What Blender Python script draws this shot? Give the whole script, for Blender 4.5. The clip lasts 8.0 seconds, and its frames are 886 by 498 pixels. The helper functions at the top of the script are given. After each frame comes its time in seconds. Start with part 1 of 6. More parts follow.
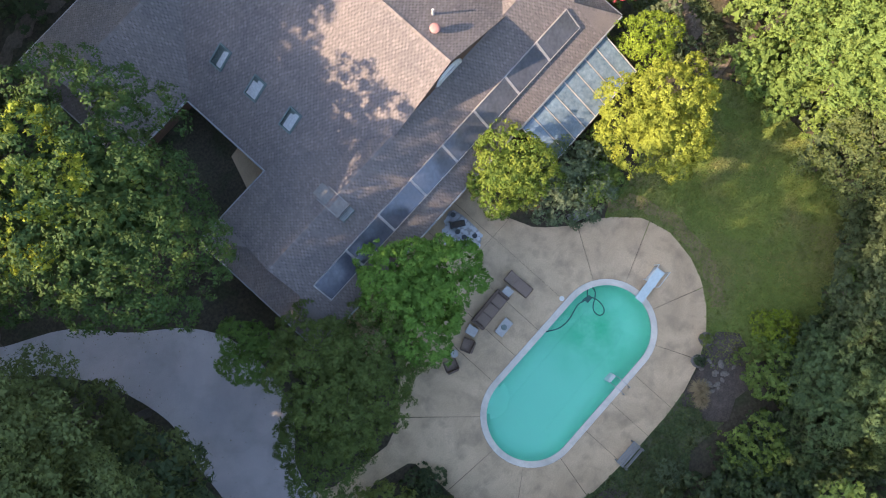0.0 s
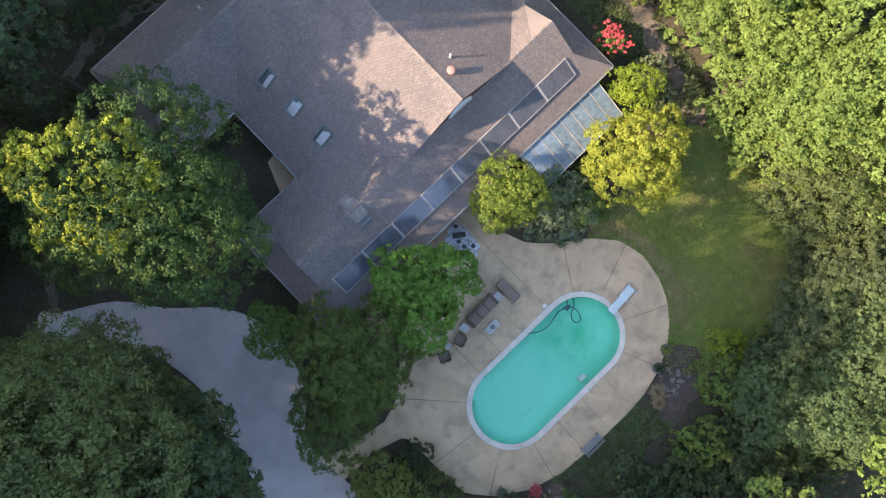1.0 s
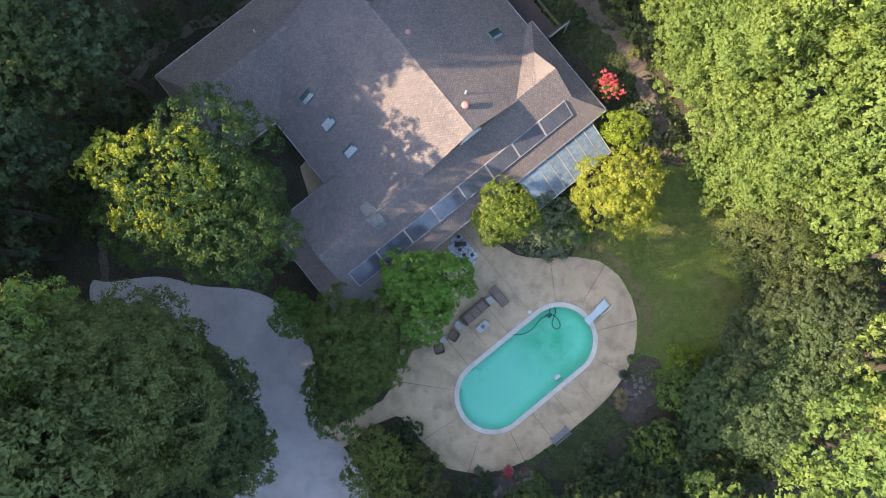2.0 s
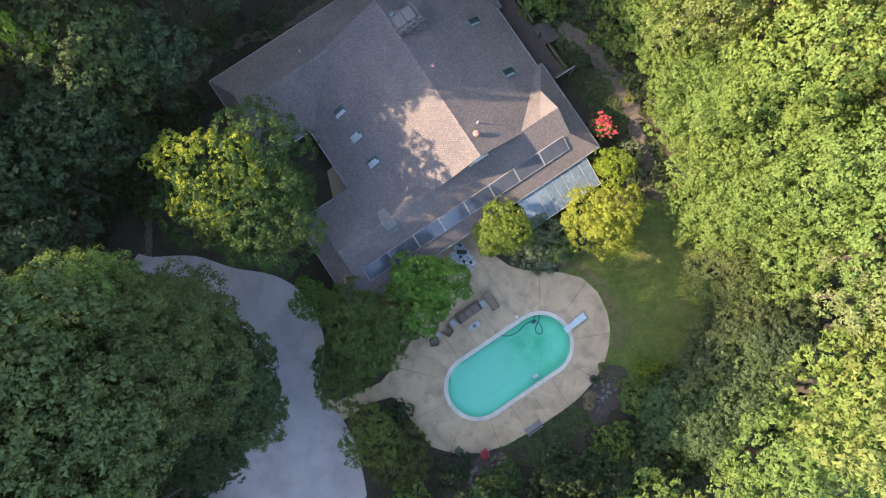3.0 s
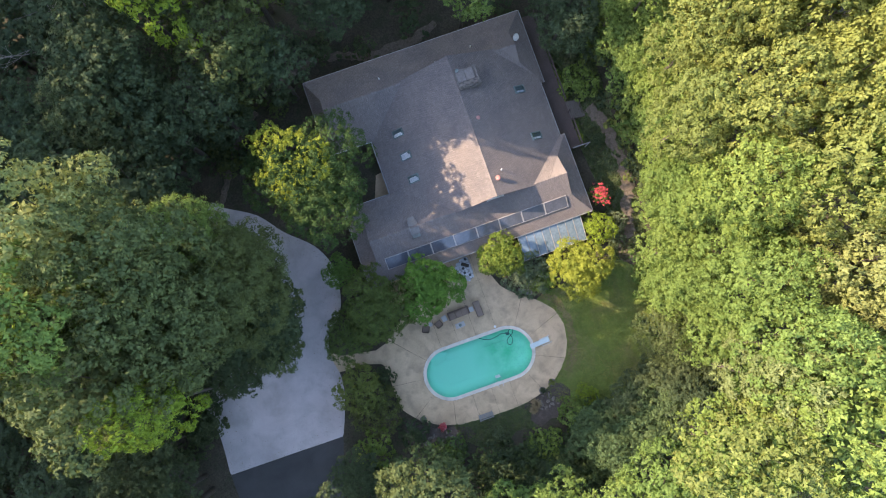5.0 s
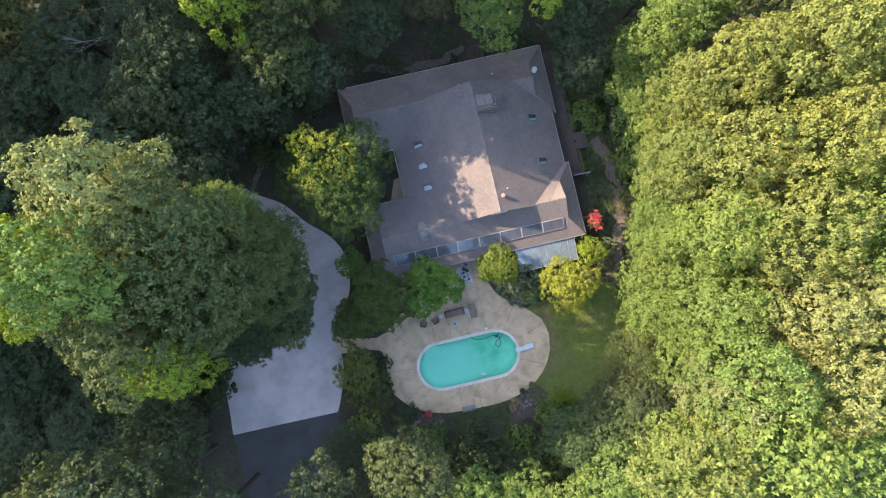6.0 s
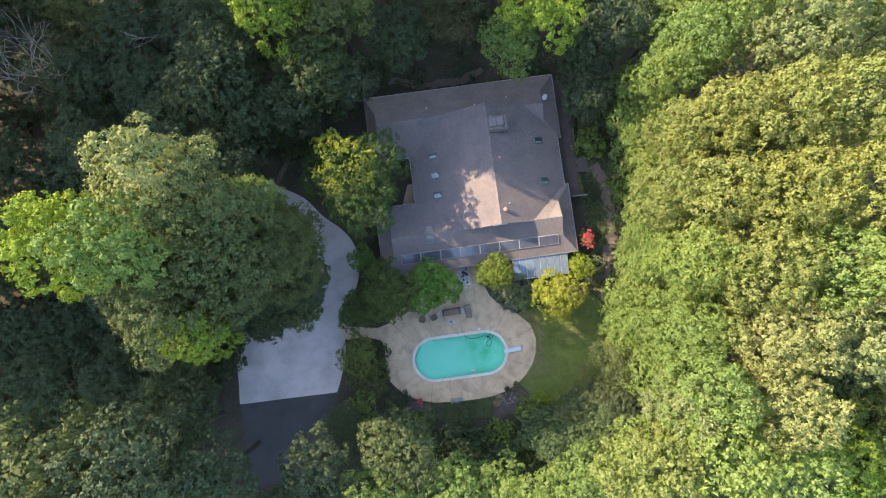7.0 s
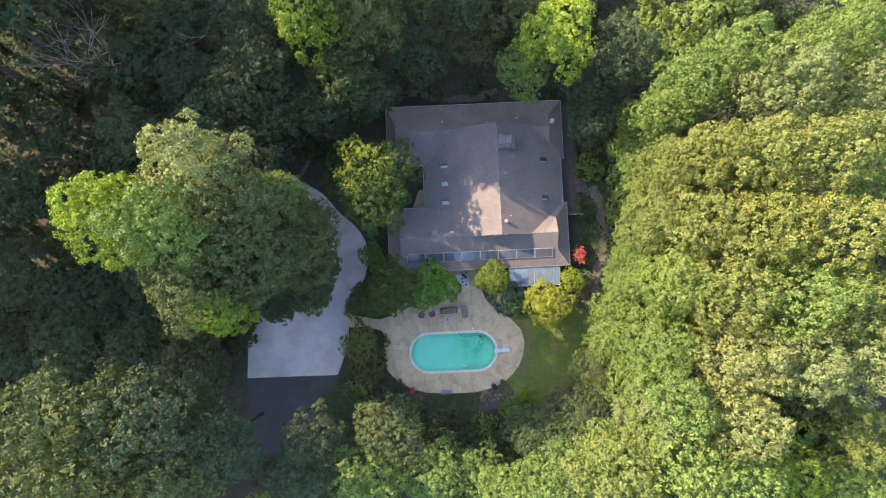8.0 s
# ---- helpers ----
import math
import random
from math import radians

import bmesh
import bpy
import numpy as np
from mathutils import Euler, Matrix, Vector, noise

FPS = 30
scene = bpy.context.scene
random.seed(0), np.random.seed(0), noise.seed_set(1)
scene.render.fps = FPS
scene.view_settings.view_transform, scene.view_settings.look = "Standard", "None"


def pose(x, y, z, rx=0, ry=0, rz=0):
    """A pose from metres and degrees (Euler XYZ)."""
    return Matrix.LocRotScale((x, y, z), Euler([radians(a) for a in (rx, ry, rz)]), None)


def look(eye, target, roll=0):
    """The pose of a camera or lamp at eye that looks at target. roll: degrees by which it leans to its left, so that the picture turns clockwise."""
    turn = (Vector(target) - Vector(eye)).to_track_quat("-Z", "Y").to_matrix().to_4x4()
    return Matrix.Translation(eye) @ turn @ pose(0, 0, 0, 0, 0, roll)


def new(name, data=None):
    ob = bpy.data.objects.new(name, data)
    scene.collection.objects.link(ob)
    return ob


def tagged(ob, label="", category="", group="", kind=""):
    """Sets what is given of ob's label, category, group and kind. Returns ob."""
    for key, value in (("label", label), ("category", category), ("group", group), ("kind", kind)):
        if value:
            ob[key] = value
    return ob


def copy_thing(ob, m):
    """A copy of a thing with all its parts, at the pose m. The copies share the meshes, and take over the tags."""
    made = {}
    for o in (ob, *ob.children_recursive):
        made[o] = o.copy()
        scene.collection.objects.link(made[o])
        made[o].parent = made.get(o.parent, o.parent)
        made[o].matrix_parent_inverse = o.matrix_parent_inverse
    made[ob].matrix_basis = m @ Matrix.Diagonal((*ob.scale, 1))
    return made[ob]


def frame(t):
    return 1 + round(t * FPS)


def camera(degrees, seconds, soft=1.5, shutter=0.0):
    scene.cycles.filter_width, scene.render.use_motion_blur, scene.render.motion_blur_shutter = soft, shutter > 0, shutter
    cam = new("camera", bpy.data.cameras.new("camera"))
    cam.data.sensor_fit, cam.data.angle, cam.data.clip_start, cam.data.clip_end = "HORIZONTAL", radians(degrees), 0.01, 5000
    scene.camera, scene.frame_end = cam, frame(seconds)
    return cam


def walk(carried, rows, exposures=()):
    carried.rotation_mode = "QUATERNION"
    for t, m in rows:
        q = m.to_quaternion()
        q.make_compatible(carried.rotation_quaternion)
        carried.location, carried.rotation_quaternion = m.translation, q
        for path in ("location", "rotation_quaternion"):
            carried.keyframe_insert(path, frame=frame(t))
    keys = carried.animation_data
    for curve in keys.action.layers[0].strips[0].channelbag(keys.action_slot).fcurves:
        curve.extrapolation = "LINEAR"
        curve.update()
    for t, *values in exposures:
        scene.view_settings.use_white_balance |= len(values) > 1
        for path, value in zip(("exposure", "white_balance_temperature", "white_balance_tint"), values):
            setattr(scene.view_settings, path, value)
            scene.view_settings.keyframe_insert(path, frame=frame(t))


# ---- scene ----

cam = camera(65.6, 8.0, 1.1)
TILT, LEAN = 4.17, -0.28
ROWS = [  # seconds, x, y, height, heading
    (0.0, -0.48, -0.15, 38.48, -47.94), (0.5, -0.47, -0.18, 41.31, -46.06), (1.0, -0.47, -0.21, 44.4, -43.8),
    (1.5, -0.47, -0.24, 47.62, -41.39), (3.0, -0.44, -0.36, 58.0, -33.66), (3.5, -0.43, -0.41, 61.52, -30.55),
    (4.0, -0.41, -0.46, 64.98, -26.82), (4.5, -0.40, -0.52, 68.47, -23.05), (6.0, -0.33, -0.71, 79.24, -12.95),
    (6.5, -0.31, -0.78, 82.85, -10.26), (7.0, -0.28, -0.85, 86.42, -7.68), (7.5, -0.25, -0.93, 90.03, -5.15),
    (8.0, -0.22, -1.02, 93.6, -2.6),
]
EXPOSURE = 2.42
walk(cam, [(t, pose(x, y, h, 0, 0, turn) @ pose(0, 0, 0, TILT, LEAN, 0)) for t, x, y, h, turn in ROWS],
     [(0.0, EXPOSURE, 6850, 12), (8.0, EXPOSURE, 6850, 12)])

# ---- sky and sun ----
SUN_TO = Vector((-0.855, 0.52, 0)).normalized()   # the way to the sun over the ground
SUN_UP = radians(35)
world = bpy.data.worlds.new("sky")
scene.world = world
world.use_nodes = True
wn = world.node_tree
sky = wn.nodes.new("ShaderNodeTexSky")
sky.sky_type = 'NISHITA'
sky.sun_disc = False
sky.sun_elevation = SUN_UP
sky.sun_rotation = math.atan2(SUN_TO.x, SUN_TO.y)
wn.links.new(sky.outputs[0], wn.nodes["Background"].inputs[0])
wn.nodes["Background"].inputs[1].default_value = 0.15
sun = new("sun", bpy.data.lights.new("sun", 'SUN'))
sun.data.energy = 2.6
sun.data.angle = radians(0.5)
sun.data.color = (1.0, 0.79, 0.57)
sun.matrix_world = look((SUN_TO * math.cos(SUN_UP) + Vector((0, 0, math.sin(SUN_UP)))) * 150, (0, 0, 0))


# ---- materials ----
def material(name, rough=0.8, metal=0.0, spec=0.4):
    m = bpy.data.materials.new(name)
    m.use_nodes = True
    b = m.node_tree.nodes["Principled BSDF"]
    b.inputs["Roughness"].default_value = rough
    b.inputs["Metallic"].default_value = metal
    b.inputs["Specular IOR Level"].default_value = spec
    return m, m.node_tree.nodes, m.node_tree.links, b


def noise_node(n, l, scale, detail=4.0, rough=0.55, distort=0.0):
    tc = n.new("ShaderNodeTexCoord")
    t = n.new("ShaderNodeTexNoise")
    t.inputs["Scale"].default_value = scale
    t.inputs["Detail"].default_value = detail
    t.inputs["Roughness"].default_value = rough
    t.inputs["Distortion"].default_value = distort
    l.new(tc.outputs["Object"], t.inputs["Vector"])
    return t


def ramp(n, l, source, stops):
    r = n.new("ShaderNodeValToRGB")
    els = r.color_ramp.elements
    while len(els) < len(stops):
        els.new(0.5)
    for e, (p, c) in zip(els, stops):
        e.position, e.color = p, (*c, 1)
    l.new(source, r.inputs[0])
    return r


def mixed(n, l, kind, fac, a, b):
    m = n.new("ShaderNodeMix")
    m.data_type, m.blend_type = 'RGBA', kind
    for sock, val in ((m.inputs[0], fac), (m.inputs[6], a), (m.inputs[7], b)):
        if isinstance(val, (int, float)):
            sock.default_value = val
        elif isinstance(val, tuple):
            sock.default_value = (*val, 1)
        else:
            l.new(val, sock)
    return m.outputs[2]


def bumped(n, l, b, source, strength, distance):
    bm_ = n.new("ShaderNodeBump")
    bm_.inputs["Strength"].default_value = strength
    bm_.inputs["Distance"].default_value = distance
    l.new(source, bm_.inputs["Height"])
    l.new(bm_.outputs[0], b.inputs["Normal"])


def surface(name, c1, c2, big=0.4, small=9.0, rough=0.8, metal=0.0, spec=0.4, bump=0.3, dist=0.01, stain=None, stain_amount=0.35):
    """A surface with broad and fine variation between two colours, and stains if given."""
    m, n, l, b = material(name, rough, metal, spec)
    f = noise_node(n, l, small, 6)
    base = ramp(n, l, f.outputs["Fac"], [(0.3, c1), (0.7, c2)]).outputs[0]
    g = noise_node(n, l, big, 5, 0.6, 0.6)
    shade = ramp(n, l, g.outputs["Fac"], [(0.3, (0.78, 0.78, 0.78)), (0.7, (1.12, 1.12, 1.12))]).outputs[0]
    col = mixed(n, l, 'MULTIPLY', 1.0, base, shade)
    if stain:
        k = noise_node(n, l, big * 2.2, 7, 0.6, 0.2)
        mask = ramp(n, l, k.outputs["Fac"], [(0.48, (0, 0, 0)), (0.74, (stain_amount,) * 3)]).outputs[0]
        col = mixed(n, l, 'MIX', mask, col, stain)
    l.new(col, b.inputs["Base Color"])
    if bump:
        bumped(n, l, b, f.outputs["Fac"], bump, dist)
    return m


def leaf_material(name, dark, light, tip, tips=0.25):
    """Leaves: each its own shade, with some clumps of fresh growth; light passes through."""
    dark, light, tip = ((r, g, b * 1.08) for r, g, b in (dark, light, tip))
    m, n, l, b = material(name, 0.7, 0, 0.14)
    geo = n.new("ShaderNodeNewGeometry")
    obj = n.new("ShaderNodeObjectInfo")
    col = ramp(n, l, geo.outputs["Random Per Island"], [(0.0, tuple(0.62 * a + 0.38 * c for a, c in zip(dark, light))), (1.0, tuple(0.3 * a + 0.7 * c for a, c in zip(dark, light)))]).outputs[0]
    k = noise_node(n, l, 0.55, 3)
    mask = ramp(n, l, k.outputs["Fac"], [(0.48, (0, 0, 0)), (0.74, (tips * 1.3,) * 3)]).outputs[0]
    col = mixed(n, l, 'MIX', mask, col, tip)
    c = noise_node(n, l, 1.7, 2)
    clump = ramp(n, l, c.outputs["Fac"], [(0.32, (0.76, 0.78, 0.8)), (0.68, (1.24, 1.22, 1.17))]).outputs[0]
    col = mixed(n, l, 'MULTIPLY', 1.0, col, clump)
    tint = ramp(n, l, obj.outputs["Random"], [(0.0, (0.88, 0.93, 0.95)), (0.5, (1, 1, 1)), (1.0, (1.1, 1.04, 0.95))]).outputs[0]
    col = mixed(n, l, 'MULTIPLY', 1.0, col, tint)
    l.new(col, b.inputs["Base Color"])
    tr = n.new("ShaderNodeBsdfTranslucent")
    l.new(mixed(n, l, 'MULTIPLY', 1.0, col, (1.25, 1.2, 0.5)), tr.inputs[0])
    mx = n.new("ShaderNodeMixShader")
    mx.inputs[0].default_value = 0.22
    l.new(b.outputs[0], mx.inputs[1])
    l.new(tr.outputs[0], mx.inputs[2])
    l.new(mx.outputs[0], n["Material Output"].inputs[0])
    return m


def shingle_material(name, tone):
    m, n, l, b = material(name, 0.9, 0, 0.25)
    geo = n.new("ShaderNodeNewGeometry")
    obj = n.new("ShaderNodeObjectInfo")
    add = n.new("ShaderNodeMath")
    add.operation = 'ADD'
    l.new(geo.outputs["Random Per Island"], add.inputs[0])
    l.new(obj.outputs["Random"], add.inputs[1])
    fr = n.new("ShaderNodeMath")
    fr.operation = 'FRACT'
    l.new(add.outputs[0], fr.inputs[0])
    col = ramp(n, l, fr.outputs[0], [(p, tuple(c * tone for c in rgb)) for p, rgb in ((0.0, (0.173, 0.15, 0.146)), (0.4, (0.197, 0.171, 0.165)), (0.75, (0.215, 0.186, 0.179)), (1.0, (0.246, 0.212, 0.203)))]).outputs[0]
    f = noise_node(n, l, 60, 3)
    grit = ramp(n, l, f.outputs["Fac"], [(0.25, (0.7, 0.7, 0.7)), (0.75, (1.25, 1.25, 1.25))]).outputs[0]
    g = noise_node(n, l, 0.35, 5, 0.6, 0.5)
    big = ramp(n, l, g.outputs["Fac"], [(0.3, (0.82, 0.84, 0.86)), (0.7, (1.1, 1.08, 1.05))]).outputs[0]
    col = mixed(n, l, 'MULTIPLY', 1.0, mixed(n, l, 'MULTIPLY', 1.0, col, grit), big)
    l.new(col, b.inputs["Base Color"])
    bumped(n, l, b, f.outputs["Fac"], 0.5, 0.004)
    return m


def glass_material(name, tint, gloss, rough=0.03):
    """A pane: it lets light through and reflects the sky."""
    m, n, l, b = material(name)
    tr = n.new("ShaderNodeBsdfTransparent")
    tr.inputs[0].default_value = (*tint, 1)
    gl = n.new("ShaderNodeBsdfGlossy")
    gl.inputs["Roughness"].default_value = rough
    fr = n.new("ShaderNodeFresnel")
    fr.inputs[0].default_value = gloss
    mx = n.new("ShaderNodeMixShader")
    l.new(fr.outputs[0], mx.inputs[0])
    l.new(tr.outputs[0], mx.inputs[1])
    l.new(gl.outputs[0], mx.inputs[2])
    l.new(mx.outputs[0], n["Material Output"].inputs[0])
    return m


def water_material():
    m = glass_material("pool water", (0.8, 0.99, 0.97), 1.33, 0.02)
    n, l = m.node_tree.nodes, m.node_tree.links
    f = noise_node(n, l, 2.2, 3, 0.5, 0.4)
    bm_ = n.new("ShaderNodeBump")
    bm_.inputs["Strength"].default_value = 0.12
    bm_.inputs["Distance"].default_value = 0.05
    l.new(f.outputs["Fac"], bm_.inputs["Height"])
    for node in n:
        if node.bl_idname in ("ShaderNodeBsdfGlossy", "ShaderNodeFresnel"):
            l.new(bm_.outputs[0], node.inputs["Normal"])
    return m


def plaster_material():
    """Aqua pool plaster with green algae clouds towards the deep end."""
    m, n, l, b = material("aqua pool plaster", 0.7)
    f = noise_node(n, l, 0.8, 6, 0.6, 0.15)
    tc = n.new("ShaderNodeTexCoord")
    far = n.new("ShaderNodeVectorMath")
    far.operation = 'DISTANCE'
    l.new(tc.outputs["Object"], far.inputs[0])
    far.inputs[1].default_value = (4.2, -7.9, -1.7)
    mp = n.new("ShaderNodeMapRange")
    mp.inputs["From Min"].default_value, mp.inputs["From Max"].default_value = 3.6, 0.3
    l.new(far.outputs["Value"], mp.inputs[0])
    mul = n.new("ShaderNodeMath")
    mul.operation = 'MULTIPLY'
    l.new(mp.outputs[0], mul.inputs[0])
    st = ramp(n, l, f.outputs["Fac"], [(0.36, (0.2, 0.2, 0.2)), (0.64, (1, 1, 1))])
    l.new(st.outputs[0], mul.inputs[1])
    col = mixed(n, l, 'MIX', mul.outputs[0], (0.27, 0.69, 0.52), (0.035, 0.5, 0.25))
    l.new(col, b.inputs["Base Color"])
    return m


SHINGLE = shingle_material("asphalt shingle", 1.0)
# low tabs: darker printed layer that also puts recess shade into the colour
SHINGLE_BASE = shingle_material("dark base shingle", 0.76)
WHITE = surface("white painted trim", (0.62, 0.62, 0.6), (0.74, 0.74, 0.72), rough=0.5, stain=(0.35, 0.33, 0.3))
GUTTER = surface("dull aluminium gutter", (0.3, 0.3, 0.31), (0.4, 0.4, 0.41), rough=0.4, metal=0.2)
SIDING = surface("brown stained siding", (0.11, 0.065, 0.045), (0.17, 0.1, 0.07), rough=0.8, small=14)
DARKWOOD = surface("dark weathered deck boards", (0.075, 0.055, 0.05), (0.12, 0.09, 0.08), rough=0.85, small=18)
STONE = surface("rough grey fieldstone", (0.12, 0.105, 0.1), (0.215, 0.19, 0.175), 1.5, 12, 0.9, bump=0.8, dist=0.03)
CAPSTONE = surface("smooth pale cap slab", (0.16, 0.145, 0.14), (0.23, 0.21, 0.2), 1.5, 10, 0.85)
MORTAR = surface("grey mortar", (0.1, 0.093, 0.088), (0.14, 0.132, 0.125), rough=0.95)
CONCRETE = surface("weathered tan concrete", (0.475, 0.355, 0.234), (0.605, 0.453, 0.3), 0.45, 16, 0.9, bump=0.25, dist=0.006, stain=(0.2, 0.155, 0.115), stain_amount=0.6)
COPING = surface("pale concrete coping", (0.6, 0.56, 0.5), (0.7, 0.655, 0.59), 0.8, 18, 0.75, stain=(0.42, 0.4, 0.37))
DRIVE = surface("pale washed concrete drive", (0.44, 0.395, 0.385), (0.55, 0.49, 0.48), 0.22, 22, 0.9, bump=0.3, dist=0.008, stain=(0.28, 0.25, 0.23), stain_amount=0.6)
ASPHALT = surface("dark asphalt", (0.05, 0.05, 0.052), (0.075, 0.073, 0.072), 0.3, 30, 0.9, bump=0.4, dist=0.008)
JOINT = surface("dark joint soil", (0.06, 0.05, 0.04), (0.1, 0.085, 0.07), rough=0.95)
WEEDS = surface("rough weedy ground", (0.048, 0.075, 0.03), (0.11, 0.14, 0.06), 0.6, 9, 0.95, spec=0.15, bump=1.0, dist=0.08, stain=(0.13, 0.11, 0.085), stain_amount=0.9)
EARTH = surface("forest floor litter", (0.05, 0.043, 0.032), (0.1, 0.086, 0.062), 0.3, 7, 0.95, spec=0.15, bump=0.8, dist=0.05, stain=(0.03, 0.05, 0.018), stain_amount=0.7)
DIRT = surface("bare trodden dirt", (0.11, 0.088, 0.07), (0.185, 0.15, 0.12), 1.1, 6, 0.95, bump=0.9, dist=0.06, stain=(0.06, 0.065, 0.035), stain_amount=0.9)
MULCH = surface("dark bark mulch", (0.055, 0.045, 0.04), (0.12, 0.1, 0.09), 1.2, 14, 0.95, spec=0.15, bump=0.9, dist=0.05, stain=(0.19, 0.16, 0.13), stain_amount=0.5)
WORN = surface("dry worn grass", (0.15, 0.135, 0.06), (0.26, 0.21, 0.115), 1.3, 18, 0.95, spec=0.15, bump=0.8, dist=0.03, stain=(0.09, 0.12, 0.035), stain_amount=0.9)
DRYGRASS = surface("dry tan grass", (0.21, 0.155, 0.085), (0.31, 0.24, 0.135), rough=0.9)
BARK = surface("grey brown bark", (0.045, 0.037, 0.03), (0.095, 0.08, 0.066), 1.0, 9, 0.95, bump=0.8, dist=0.03)
RAIL = surface("dull collector rail", (0.33, 0.31, 0.31), (0.43, 0.41, 0.41), rough=0.5, metal=0.3)
ROCK = surface("grey brown rock", (0.13, 0.115, 0.1), (0.25, 0.225, 0.2), 2.5, 14, 0.95, bump=0.8, dist=0.03)
PLASTER = plaster_material()
WATER = water_material()
METAL = surface("brushed steel", (0.5, 0.5, 0.5), (0.6, 0.6, 0.6), rough=0.3, metal=0.9, bump=0)
PINK = surface("faded pink vent cap", (0.36, 0.17, 0.155), (0.46, 0.24, 0.215), rough=0.6)
PANEL = surface("dark solar absorber", (0.075, 0.082, 0.108), (0.11, 0.118, 0.15), 0.6, 5, 0.15, spec=1.0, bump=0)
GLASS = glass_material("clear glass", (0.93, 0.96, 0.97), 1.6)
TEAL = surface("dull green skylight frame", (0.12, 0.17, 0.165), (0.17, 0.22, 0.21), rough=0.5)
# reflected sky of the skylight panes, put into a white base colour
SKY_WHITE = surface("white sky reflection", (0.72, 0.74, 0.76), (0.85, 0.86, 0.87), rough=0.6)
SHAFT = surface("dark shaft", (0.13, 0.165, 0.16), (0.19, 0.235, 0.23), rough=0.8)
WICKER = surface("dark brown wicker", (0.1, 0.068, 0.052), (0.17, 0.118, 0.092), rough=0.8, small=40, bump=0.8)
CUSHION = surface("faded taupe cushion", (0.2, 0.147, 0.118), (0.285, 0.213, 0.173), rough=0.9, small=30)
TABLETOP = surface("pale grey tabletop", (0.37, 0.36, 0.35), (0.46, 0.45, 0.44), rough=0.35)
STAIRWOOD = surface("worn brown stair boards", (0.1, 0.085, 0.077), (0.165, 0.143, 0.13), rough=0.85, small=20)
GREYWOOD = surface("weathered grey wood", (0.2, 0.2, 0.2), (0.3, 0.3, 0.3), rough=0.85, small=20)
BOARDBLUE = surface("pale blue board", (0.5, 0.6, 0.63), (0.6, 0.7, 0.72), rough=0.6)
HOSE = surface("dark green hose", (0.02, 0.09, 0.085), (0.03, 0.12, 0.11), rough=0.5)
TERRACOTTA = surface("pink glazed pot", (0.4, 0.13, 0.15), (0.52, 0.2, 0.22), rough=0.8)
FRAME = surface("dull aluminium glazing bar", (0.42, 0.4, 0.38), (0.52, 0.5, 0.48), rough=0.5, metal=0.2)
FLASHING = surface("dusty grey sheet metal", (0.15, 0.143, 0.136), (0.22, 0.21, 0.2), 1.4, 9, 0.7, spec=0.3, stain=(0.13, 0.12, 0.11))
SLATE = surface("dark slate", (0.045, 0.05, 0.058), (0.09, 0.097, 0.108), 2.0, 14, 0.8)
MOSAIC = surface("pale flagstone", (0.5, 0.53, 0.58), (0.68, 0.7, 0.74), rough=0.7)
PALEBED = surface("pale sandy bed", (0.3, 0.3, 0.31), (0.4, 0.4, 0.41), 3.0, 14, 0.95)
# roof panes with the reflected sky put into a pale blue base colour
SKYPANE = surface("sky-reflecting greenhouse glass", (0.1, 0.15, 0.205), (0.19, 0.25, 0.31), 1.1, 5, 0.1, spec=0.8, bump=0)

LITTER = surface("fallen leaves", (0.14, 0.115, 0.08), (0.24, 0.19, 0.12), 2.0, 5, 0.9, bump=0)
DEADWOOD = surface("bleached dead wood", (0.22, 0.19, 0.17), (0.34, 0.3, 0.27), rough=0.9)
def lawn_material():
    """Mown grass that thins to brown in broad worn patches."""
    m, n, l, b = material("lawn grass", 0.9, 0, 0.2)
    f = noise_node(n, l, 26, 6)
    green = ramp(n, l, f.outputs["Fac"], [(0.3, (0.108, 0.158, 0.036)), (0.7, (0.195, 0.245, 0.064))]).outputs[0]
    dry = ramp(n, l, f.outputs["Fac"], [(0.3, (0.15, 0.125, 0.065)), (0.7, (0.27, 0.225, 0.125))]).outputs[0]
    g = noise_node(n, l, 0.23, 7, 0.62, 0.7)
    mask = ramp(n, l, g.outputs["Fac"], [(0.48, (0, 0, 0)), (0.7, (0.8, 0.8, 0.8))]).outputs[0]
    k = noise_node(n, l, 1.3, 6, 0.65)
    shade = ramp(n, l, k.outputs["Fac"], [(0.3, (0.75, 0.78, 0.75)), (0.7, (1.2, 1.18, 1.15))]).outputs[0]
    l.new(mixed(n, l, 'MULTIPLY', 1.0, mixed(n, l, 'MIX', mask, green, dry), shade), b.inputs["Base Color"])
    bumped(n, l, b, f.outputs["Fac"], 1.0, 0.06)
    return m


